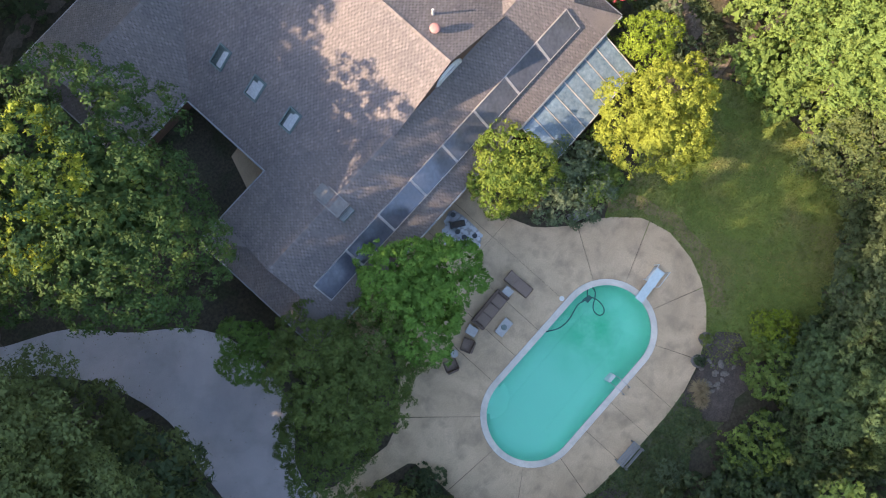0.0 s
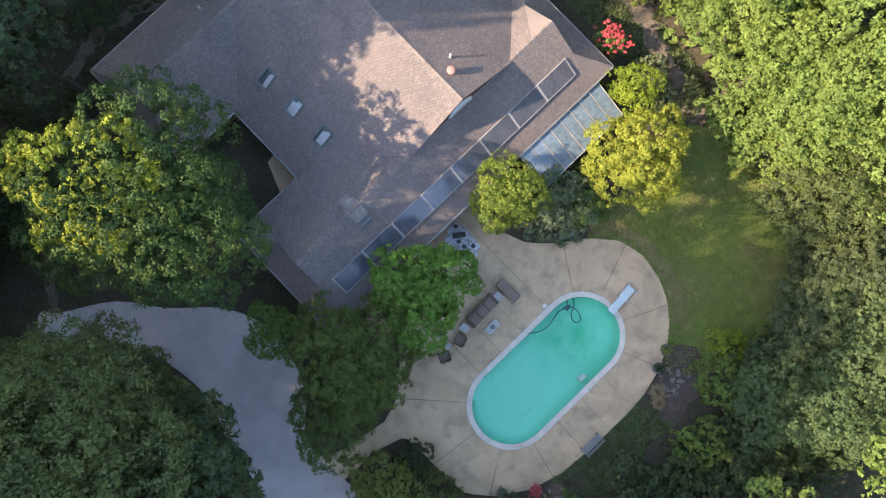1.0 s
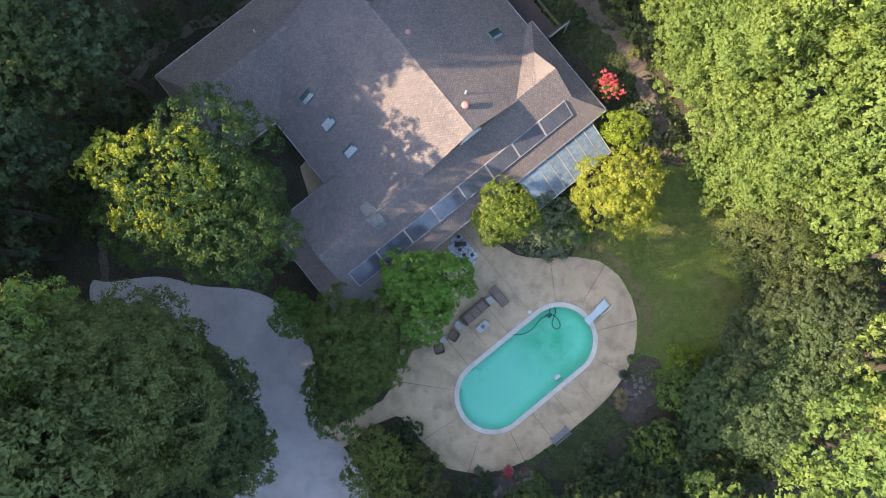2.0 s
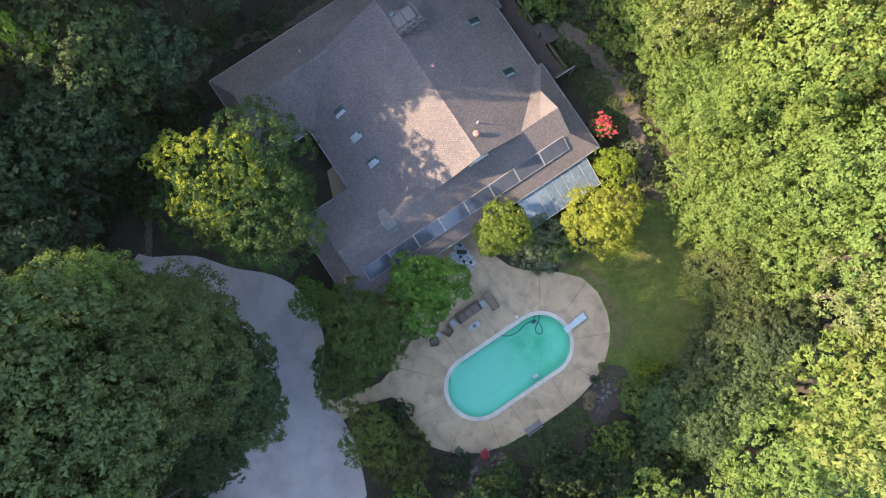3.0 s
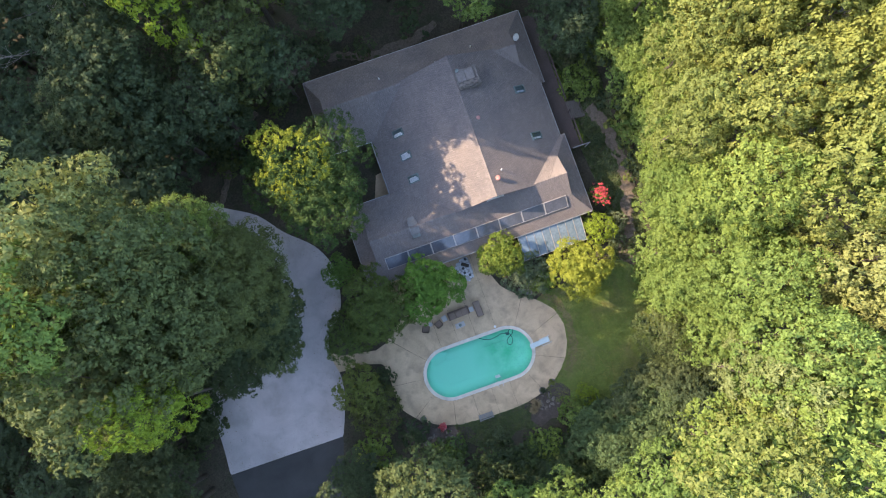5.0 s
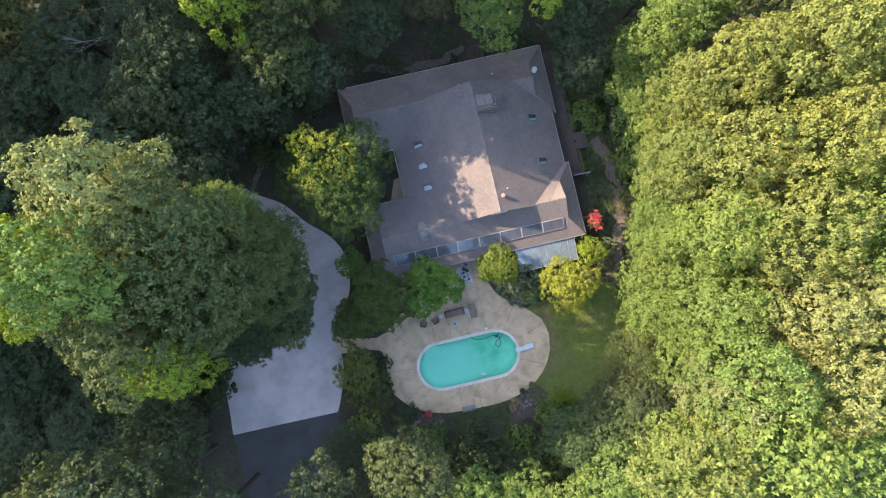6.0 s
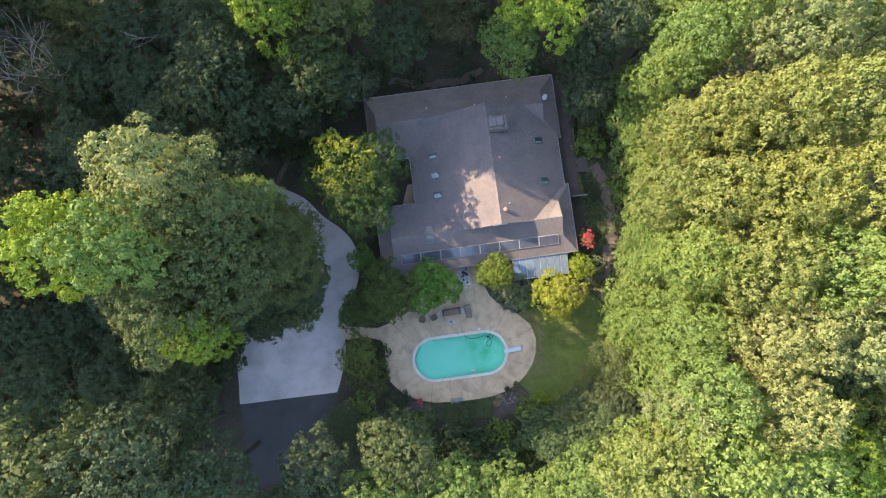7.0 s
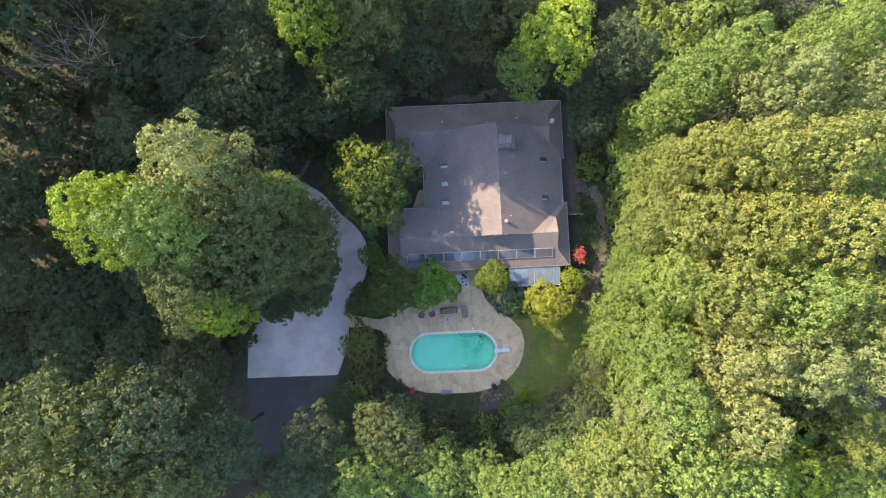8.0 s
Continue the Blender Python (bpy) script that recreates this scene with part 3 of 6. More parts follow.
# gable walls of the main roof, set back under its rakes
for y, way in ((6.93, 1), (21.05, -1)):
    bm = bmesh.new()
    prof = [(M["u"] - 5, M["z"] - 5 * M["s"] - 0.16), (M["u"] + 5, M["z"] - 5 * M["s"] - 0.16), (M["u"], M["z"] - 0.16)]
    a = [bm.verts.new((x, y, z)) for x, z in prof]
    b = [bm.verts.new((x, y + way * 0.2, z)) for x, z in prof]
    bm.faces.new(a), bm.faces.new(b[::-1])
    for i in range(3):
        bm.faces.new((a[i], a[(i + 1) % 3], b[(i + 1) % 3], b[i]))
    part("gable", bm, SIDING, house)
# walls
for x0, y0, x1, y1, top in ((-5.9, 3.45, 16.5, 10.4, 2.85), (-5.6, 17.6, 16.5, 24.3, 2.55), (-0.9, 10.4, 16.0, 17.6, 2.55)):
    part("wall", boxed(x0, y0, 0, x1, y1, top), SIDING, house)
# gutters and rakes
def gutter(a, b, drop=0.02):
    bm = bmesh.new()
    rod(bm, a, b, 0.065, sides=6)
    part("gutter", bm, GUTTER, house)


for a, b in (((-6.6, 2.72, 2.84), (17.2, 2.72, 2.84)), ((17.23, 2.75, 2.84), (17.23, 11.1, 2.84)), ((-6.63, 2.75, 2.84), (-6.63, 11.1, 2.84)),
             ((-6.6, 11.13, 2.84), (-1.7, 11.13, 2.84)), ((-1.66, 11.1, 2.4), (-1.66, 16.9, 2.4)), ((-6.3, 16.9, 2.54), (-1.7, 16.9, 2.54)),
             ((-6.33, 16.94, 2.54), (-6.33, 24.95, 2.54)), ((-6.3, 24.98, 2.54), (17.2, 24.98, 2.54)), ((17.23, 16.94, 2.54), (17.23, 24.95, 2.54)),
             ((16.79, 11.1, 2.84), (16.79, 16.9, 2.84))):
    gutter(a, b)


def ridge_caps():
    """Overlapping cap shingles along the ridges and hips."""
    lines = [((M["u"], M["y0"], M["z"]), (M["u"], M["y1"], M["z"])), ((12.0, FRONT.yr, FRONT.ridge), (FRONT.b1, FRONT.yr, FRONT.ridge)),
             ((FRONT.b0, FRONT.yr, FRONT.ridge), (3.9, FRONT.yr, FRONT.ridge)), ((REAR.b0, REAR.yr, REAR.ridge), (3.0, REAR.yr, REAR.ridge)),
             ((13.0, REAR.yr, REAR.ridge), (REAR.b1, REAR.yr, REAR.ridge)), ((FRONT.b1, FRONT.yr - FRONT.g1, FRONT.ridge - FRONT.s * FRONT.g1), (17.2, 2.75, 2.9))]
    v, f = [], []
    for a, b in lines:
        a, b = Vector(a), Vector(b)
        d = (b - a).normalized()
        side = d.cross(Vector((0, 0, 1))).normalized()
        n = int((b - a).length / 0.15)
        for i in range(n):
            p, q = a + d * i * 0.15, a + d * (i * 0.15 + 0.2)
            k = len(v)
            for c, lift in ((p, 0.04), (q, 0.02)):
                v += [tuple(c - side * 0.12 + Vector((0, 0, lift - 0.07))), tuple(c + Vector((0, 0, lift))), tuple(c + side * 0.12 + Vector((0, 0, lift - 0.07)))]
            f += [(k, k + 1, k + 4, k + 3), (k + 1, k + 2, k + 5, k + 4)]
    tagged(raw("ridge_capping", v, f, SHINGLE, house), kind="stuff")


ridge_caps()


def half_round_window():
    w = part("window", boxed(7.05, 6.915, 5.45, 8.95, 6.925, 5.6), WHITE, house)
    bm = bmesh.new()
    for i in range(12):
        a, b = math.pi * i / 12, math.pi * (i + 1) / 12
        rod(bm, (8.0 + 0.78 * math.cos(a), 6.9, 5.6 + 0.78 * math.sin(a)), (8.0 + 0.78 * math.cos(b), 6.9, 5.6 + 0.78 * math.sin(b)), 0.12, sides=6)
    box(bm, 7.12, 6.84, 5.5, 8.88, 6.96, 5.66)
    part("frame", bm, WHITE, w)
    bm = bmesh.new()
    bm.faces.new([bm.verts.new((8.0 + 0.78 * math.cos(math.pi * i / 12), 6.9, 5.6 + 0.78 * math.sin(math.pi * i / 12))) for i in range(13)])
    part("pane", bm, TABLETOP, w)


half_round_window()


# ---- things on the roof ----
def front_z(y):
    return FRONT.eave + FRONT.s * (y - FRONT.y0)


def solar_collector(x0, x1):
    y0, y1 = 3.9, 4.96
    slope = math.degrees(math.atan(FRONT.s))
    t = thing("solar_collector", ((x0 + x1) / 2, (y0 + y1) / 2, front_z((y0 + y1) / 2) + 0.06), "dark glazed solar collector in a pale metal frame on the roof", "solar panel", "solar collectors in a row")
    t.matrix_basis = t.matrix_basis @ pose(0, 0, 0, slope)
    w, h = (x1 - x0) / 2 - 0.03, (y1 - y0) / 2 / math.cos(radians(slope))
    part("absorber", boxed(-w, -h, 0, w, h, 0.06), PANEL, t)
    for x in (-w, w):
        part("side_rail", boxed(x - 0.035, -h - 0.02, -0.05, x + 0.035, h + 0.02, 0.08, 0.01), RAIL, t)
    for y in (-h, h):
        part("end_rail", boxed(-w + 0.035, y - 0.02, -0.05, w - 0.035, y + 0.02, 0.08, 0.01), RAIL, t)


for i in range(8):
    solar_collector(-4.2 + i * 2.385, -4.2 + (i + 1) * 2.385)


def skylight(x, y, z, slope, label, lit):
    t = thing("skylight", (x, y, z), label, "skylight", "roof skylights")
    t.matrix_basis = t.matrix_basis @ pose(0, 0, 0, 0, slope)
    for a in ((-0.6, -0.4, 0.6, -0.32), (-0.6, 0.32, 0.6, 0.4), (-0.6, -0.32, -0.52, 0.32), (0.52, -0.32, 0.6, 0.32)):
        part("frame", boxed(a[0], a[1], -0.05, a[2], a[3], 0.14, 0.01), TEAL, t)
    part("shaft", boxed(-0.52, -0.32, -0.02, 0.52, 0.32, 0.03), SHAFT, t)
    # white sheets under the pane imitate the sky's reflection
    if lit:
        part("blind", boxed(-0.5, -0.3, 0.06, 0.5 - 0.2 * lit, -0.3 + 0.6 * lit, 0.075), SKY_WHITE, t)
        part("blind_fold", boxed(0.5 - 0.2 * lit, -0.3, 0.05, 0.5, -0.3 + 0.35 * lit, 0.065), SKY_WHITE, t)
    pane = raw("pane", [(-0.52, -0.32, 0.11), (0.52, -0.32, 0.11), (0.52, 0.32, 0.11), (-0.52, 0.32, 0.11)], [(0, 1, 2, 3)], GLASS, t)
    pane.visible_shadow = False


SW_ = math.degrees(math.atan(M["s"]))
for y, glare in ((16.48, 0.5), (14.05, 1.0), (11.6, 0.8)):
    skylight(1.2, y, main_z(1.2, y) + 0.02, -SW_, "curbed skylight with white sky reflection in the pane", glare)
for y in (16.6, 11.6):
    skylight(14.15, y, main_z(14.15, y) + 0.02, SW_, "curbed skylight with a green metal frame", 0.3)


def chimney():
    t = thing("chimney", (9.1, 18.5, 5.5), "broad irregular fieldstone chimney on the roof", "chimney")
    part("core", boxed(-0.95, -0.75, 0, 0.95, 0.75, 2.3), MORTAR, t)
    r = random.Random(8)
    for layer in range(8):
        for face in range(4):
            a = -1.0
            while a < 0.9:
                w = r.uniform(0.3, 0.6)
                bm = bmesh.new()
                d = r.uniform(0.08, 0.2)
                if face < 2:
                    box(bm, a, -0.75 - d if face == 0 else 0.7, layer * 0.29, a + w - 0.03, -0.7 if face == 0 else 0.75 + d, layer * 0.29 + 0.27)
                else:
                    box(bm, -0.95 - d if face == 2 else 0.9, a * 0.78, layer * 0.29, -0.9 if face == 2 else 0.95 + d, (a + w) * 0.78 - 0.03, layer * 0.29 + 0.27)
                bmesh.ops.bevel(bm, geom=bm.edges[:], offset=0.03, segments=1, affect='EDGES')
                for v in bm.verts:
                    v.co += Vector((r.uniform(-1, 1), r.uniform(-1, 1), r.uniform(-1, 1))) * 0.03
                part("stone", bm, STONE, t)
                a += w
    for x0, x1, z in ((-0.92, -0.12, 2.33), (-0.08, 0.72, 2.4)):
        bm = boxed(x0, -0.3, 2.28, x1, 0.72, z, 0.03)
        part("cap_slab", bm, CAPSTONE, t)
    for i in range(16):
        bm = bmesh.new()
        x, y = (-0.95 + i * 0.21, r.uniform(-0.8, -0.5)) if i < 10 else (r.uniform(0.82, 1.02), -0.5 + (i - 10) * 0.26)
        box(bm, x - r.uniform(0.1, 0.16), y - r.uniform(0.1, 0.2), 2.26, x + r.uniform(0.1, 0.16), y + r.uniform(0.1, 0.2), 2.36 + r.uniform(0.04, 0.3))
        bmesh.ops.bevel(bm, geom=bm.edges[:], offset=0.03, segments=1, affect='EDGES')
        for v in bm.verts:
            v.co += Vector((r.uniform(-1, 1), r.uniform(-1, 1), r.uniform(-1, 1))) * 0.03
        part("stone", bm, STONE, t)
    part("flue", rod(bmesh.new(), (-0.75, 0.85, 1.9), (-0.75, 0.85, 2.6), 0.17, sides=12), SHAFT, t)


chimney()


def roof_vents():
    t = thing("roof_vent", (8.69, 8.42, main_z(8.69, 8.42)), "faded pink mushroom vent cap on the roof", "vent")
    part("collar", rod(bmesh.new(), (0, 0, -0.2), (0, 0, 0.28), 0.13, sides=14), PINK, t)
    bm = bmesh.new()
    bmesh.ops.create_uvsphere(bm, u_segments=16, v_segments=8, radius=0.26, matrix=Matrix.Translation((0, 0, 0.3)) @ Matrix.Diagonal((1, 1, 0.5, 1)))
    part("cap", bm, PINK, t)
    t = thing("roof_vent", (8.9, 14.6, main_z(8.9, 14.6)), "faded pink mushroom vent cap on the roof", "vent")
    part("collar", rod(bmesh.new(), (0, 0, -0.2), (0, 0, 0.12), 0.13, sides=14), PINK, t)
    bm = bmesh.new()
    bmesh.ops.create_uvsphere(bm, u_segments=16, v_segments=8, radius=0.2, matrix=Matrix.Translation((0, 0, 0.14)) @ Matrix.Diagonal((1, 1, 0.5, 1)))
    part("cap", bm, PINK, t)
    for x, y, h in ((9.3, 9.12, 0.55), (1.2, 22.3, 0.4), (7.0, 21.9, 0.4), (11.0, 22.4, 0.4)):
        z = max(main_z(x, y), REAR.z(x, y))
        p = thing("vent_pipe", (x, y, z), "short white plumbing vent pipe on the roof", "vent pipe", "plumbing vent pipes")
        part("pipe", rod(bmesh.new(), (0, 0, -0.2), (0, 0, h), 0.055, sides=12), WHITE, p)
        part("flashing", rod(bmesh.new(), (0, 0, -0.15), (0, 0, 0.08), 0.14, 0.08, sides=12), GUTTER, p)


roof_vents()


def dish():
    t = thing("satellite_dish", (15.7, 21.8, REAR.z(15.7, 21.8)), "small pale satellite dish on the roof edge", "satellite dish")
    part("mast", rod(bmesh.new(), (0, 0, -0.1), (0, 0, 0.5), 0.03), METAL, t)
    bm = bmesh.new()
    bmesh.ops.create_cone(bm, cap_ends=True, segments=24, radius1=0.38, radius2=0.3, depth=0.08, matrix=pose(0, 0, 0.6, 35, 25, 0))
    part("reflector", bm, WHITE, t)
    part("arm", rod(bmesh.new(), (0, 0, 0.5), (0.1, -0.35, 0.75), 0.02), METAL, t)


dish()


def roof_hatch():
    """A tapering cricket that runs down the roof to a louvred box."""
    y = 7.3
    t = thing("roof_vent_hood", (-0.45, y, front_z(y) if y < FRONT.yr else FRONT.ridge), "low grey vent hood with a louvred end on the roof", "vent hood")
    k = FRONT.s
    z0 = FRONT.eave + k * (y - FRONT.y0) - t.location.z
    top = slab(bmesh.new(), [(-0.46, -1.15, z0 - k * 1.15 + 0.42), (0.46, -1.15, z0 - k * 1.15 + 0.42), (0.34, 0.6, -0.2 + 0.12), (-0.34, 0.6, -0.2 + 0.12)], 0.06)
    part("top", top, FLASHING, t)
    for x in (-0.44, 0.4):
        part("cheek", slab(bmesh.new(), [(x, -1.1, z0 - k * 1.1 + 0.36), (x + 0.04, -1.1, z0 - k * 1.1 + 0.36), (x + 0.04, 0.2, z0 - k * 0.3 + 0.1), (x, 0.2, z0 - k * 0.3 + 0.1)], 0.4), GREYWOOD, t)
    part("box", boxed(-0.4, -1.45, z0 - k * 1.3 - 0.25, 0.4, -1.12, z0 - k * 1.3 + 0.22, 0.02), SHAFT, t)
    for i in range(4):
        part("slat", boxed(-0.38, -1.44 + i * 0.09, z0 - k * 1.3 + 0.22, 0.38, -1.4 + i * 0.09, z0 - k * 1.3 + 0.27), GREYWOOD, t)


roof_hatch()


# ---- greenhouse room ----
def greenhouse():
    t = thing("sunroom", (0, 0, 0), "lean-to glass sunroom with white glazing bars along the house", "sunroom")
    x0, x1, ya, yb, za, zb = 9.15, 15.9, 2.66, 0.2, 2.66, 1.85
    n = 8
    for i in range(n + 1):
        x = x0 + (x1 - x0) * i / n
        part("glazing_bar", slab(bmesh.new(), [(x - 0.02, yb, zb + 0.03), (x + 0.02, yb, zb + 0.03), (x + 0.02, ya, za + 0.03), (x - 0.02, ya, za + 0.03)], 0.1), FRAME, t)
        part("post", boxed(x - 0.04, yb - 0.04, 0.5, x + 0.04, yb + 0.04, zb), WHITE, t)
    for f in (0.0, 1.0):
        y, z = ya + (yb - ya) * f, za + (zb - za) * f
        part("purlin", boxed(x0 - 0.04, y - 0.02, z - 0.05, x1 + 0.04, y + 0.02, z + 0.045), FRAME, t)
    for i in range(n):
        a, b = x0 + (x1 - x0) * i / n + 0.045, x0 + (x1 - x0) * (i + 1) / n - 0.045
        part("roof_pane", slab(bmesh.new(), [(a, yb, zb), (b, yb, zb), (b, ya, za), (a, ya, za)], 0.012), SKYPANE, t)
        part("wall_pane", boxed(a, yb - 0.008, 0.55, b, yb + 0.008, zb - 0.06), GLASS, t)
    part("base_wall", boxed(x0, yb - 0.08, 0, x1, yb + 0.08, 0.5), SIDING, t)
    for x in (x0, x1):
        part("base_wall", boxed(x - 0.06, yb + 0.08, 0, x + 0.06, 3.4, 0.5), SIDING, t)
        part("wall_pane", boxed(x - 0.008, yb + 0.1, 0.5, x + 0.008, 3.4, 1.8), GLASS, t)
    part("tiled_floor", boxed(x0 + 0.06, yb + 0.08, 0.0, x1 - 0.06, 3.4, 0.04), STONE, t)


greenhouse()


# ---- side deck ----
def side_deck():
    t = thing("side_deck", (0, 0, 0), "dark raised timber deck with railing along the house", "deck")
    x0, x1, y0, y1, z = 16.6, 18.9, 9.6, 24.6, 1.2
    n = 16
    for i in range(n):
        a = x0 + (x1 - x0) * i / n
        part("plank", boxed(a + 0.004, y0, z - 0.04, a + (x1 - x0) / n - 0.008, y1, z), DARKWOOD, t)
    part("beam", boxed(x1 - 0.2, y0, z - 0.3, x1 - 0.1, y1, z - 0.045), DARKWOOD, t)
    for i in range(9):
        y = y0 + 0.1 + (y1 - y0 - 0.2) * i / 8
        part("post", boxed(x1 - 0.1, y - 0.05, 0, x1, y + 0.05, z + 0.95), DARKWOOD, t)
    for a, b in ((y0, 12.6), (14.6, y1)):
        part("rail", boxed(x1 - 0.12, a, z + 0.95, x1 + 0.02, b, z + 1.0), DARKWOOD, t)
    part("rail", boxed(x0, y0 - 0.02, z + 0.95, x1 - 0.12, y0 + 0.1, z + 1.0), DARKWOOD, t)
    part("end_rail", boxed(17.75, y0 - 0.14, z + 0.93, 19.65, y0 - 0.04, z + 1.0), GREYWOOD, t)
    part("end_post", boxed(19.5, y0 - 0.14, 0, 19.6, y0 - 0.04, z + 0.93), GREYWOOD, t)
    s = thing("deck_stairs", (18.92, 13.6, 0), "weathered timber steps down from the deck", "stairs")
    for i in range(7):
        part("tread", boxed(i * 0.27, -0.95, 1.02 - i * 0.17, i * 0.27 + 0.19, 0.95, 1.06 - i * 0.17, 0.008), STAIRWOOD, s)
    for y in (-0.98, 0.95):
        part("stringer", slab(bmesh.new(), [(0, y, 1.0), (1.9, y, -0.15), (1.9, y + 0.04, -0.15), (0, y + 0.04, 1.0)][::-1], 0.2), DARKWOOD, s)


side_deck()


# ---- pool ----
def pool():
    t = thing("swimming_pool", (0, 0, 0), "oblong turquoise swimming pool with rounded ends", "pool", kind="structure")
    inner = stadium(2.48, 28)
    bm = bmesh.new()
    top = [bm.verts.new((x, y, 0.0)) for x, y in inner]
    depth = lambda x: -1.0 - 0.6 * min(1, max(0, (x + 0.5) / 5.0))
    # steep walls that cove into the floor
    for r, share in ((2.44, 0.3), (2.34, 0.62), (2.1, 0.86), (1.7, 0.97), (1.3, 1.0)):
        low = [bm.verts.new((x, y, depth(x) * share)) for x, y in stadium(r, 28)]
        for i in range(len(inner)):
            j = (i + 1) % len(inner)
            bm.faces.new((top[i], low[i], low[j], top[j])).smooth = True
        top = low
    n = len(inner)
    for i in range(n // 2 - 0):
        a, b = i, (i + 1)
        c, d = n - 1 - i, n - 2 - i
        if b < d:
            bm.faces.new((low[a], low[c], low[d], low[b]))
    part("basin", bm, PLASTER, t)
    bm = bmesh.new()
    bm.faces.new([bm.verts.new((x, y, -0.12)) for x, y in stadium(2.479, 28)])
    w = part("water_surface", bm, WATER, t, "clear turquoise pool water")
    # coping stones
    outer, inn = stadium(2.8, 24), stadium(2.45, 24)
    n = len(outer)
    k = 0
    seg = []
    for i in range(n):
        j = (i + 1) % n
        o0, o1, i0, i1 = (Vector((*q, 0)) for q in (outer[i], outer[j], inn[i], inn[j]))
        cuts = max(1, round((o1 - o0).length / 0.62))
        for c in range(cuts):
            s0, s1 = c / cuts, (c + 1) / cuts
            seg.append((o0.lerp(o1, s0), o0.lerp(o1, s1), i0.lerp(i1, s0), i0.lerp(i1, s1)))
    for a, b, c, d in seg:
        e = (b - a).normalized() * 0.004
        bm = prism(bmesh.new(), [tuple((c + e).xy), tuple((a + e).xy), tuple((b - e).xy), tuple((d - e).xy)], -0.08, 0.035)
        bmesh.ops.recalc_face_normals(bm, faces=bm.faces[:])
        part("coping_stone", bm, COPING, t)
    part("coping_bed", ring_mesh(2.78, 2.47, -0.1, 0.03), COPING, t)
    # entry steps in the shallow corner
    for r, z in ((1.2, -0.75), (0.85, -0.48), (0.5, -0.2)):
        bm = prism(bmesh.new(), [(-2.75 + r * math.cos(a), -5.9 + r * math.sin(a)) for a in (math.radians(15 * i) for i in range(24))], -1.15, z)
        part("step", bm, PLASTER, t)


def ring_mesh(ro, ri, z0, z1):
    bm = bmesh.new()
    o, i_ = stadium(ro, 24), stadium(ri, 24)
    n = len(o)
    vs = [[bm.verts.new((x, y, z)) for x, y in c] for c, z in ((o, z0), (o, z1), (i_, z1), (i_, z0))]
    for k in range(n):
        j = (k + 1) % n
        for a in range(4):
            b = (a + 1) % 4
            bm.faces.new((vs[a][k], vs[a][j], vs[b][j], vs[b][k]))
    return bm


pool()
DECK = [(11.0, -7.3), (10.68, -9.1), (10.1, -10.4), (9.15, -11.55), (8.0, -12.5), (6.5, -13.2), (4.8, -13.62), (3.2, -13.75), (0.7, -13.72), (-2.5, -13.5), (-4.6, -12.85), (-6.4, -11.75), (-7.75, -10.2), (-8.0, -8.6), (-7.95, -6.8), (-8.1, -5.2), (-7.7, -3.9), (-6.6, -2.4), (-3.1, -0.04), (5.55, -0.04), (6.1, -1.5), (7.4, -2.75), (9.3, -4.1), (10.6, -5.6)]


def to_deck_edge(x, y, dx, dy):
    best = 99
    for i in range(len(DECK)):
        (ax, ay), (bx, by) = DECK[i - 1], DECK[i]
        ex, ey = bx - ax, by - ay
        det = dx * -ey + ex * dy
        if abs(det) < 1e-9:
            continue
        t = ((ax - x) * -ey + ex * (ay - y)) / det
        s = (dx * (ay - y) - dy * (ax - x)) / det
        if t > 0 and -1e-6 <= s <= 1 + 1e-6:
            best = min(best, t)
    return best


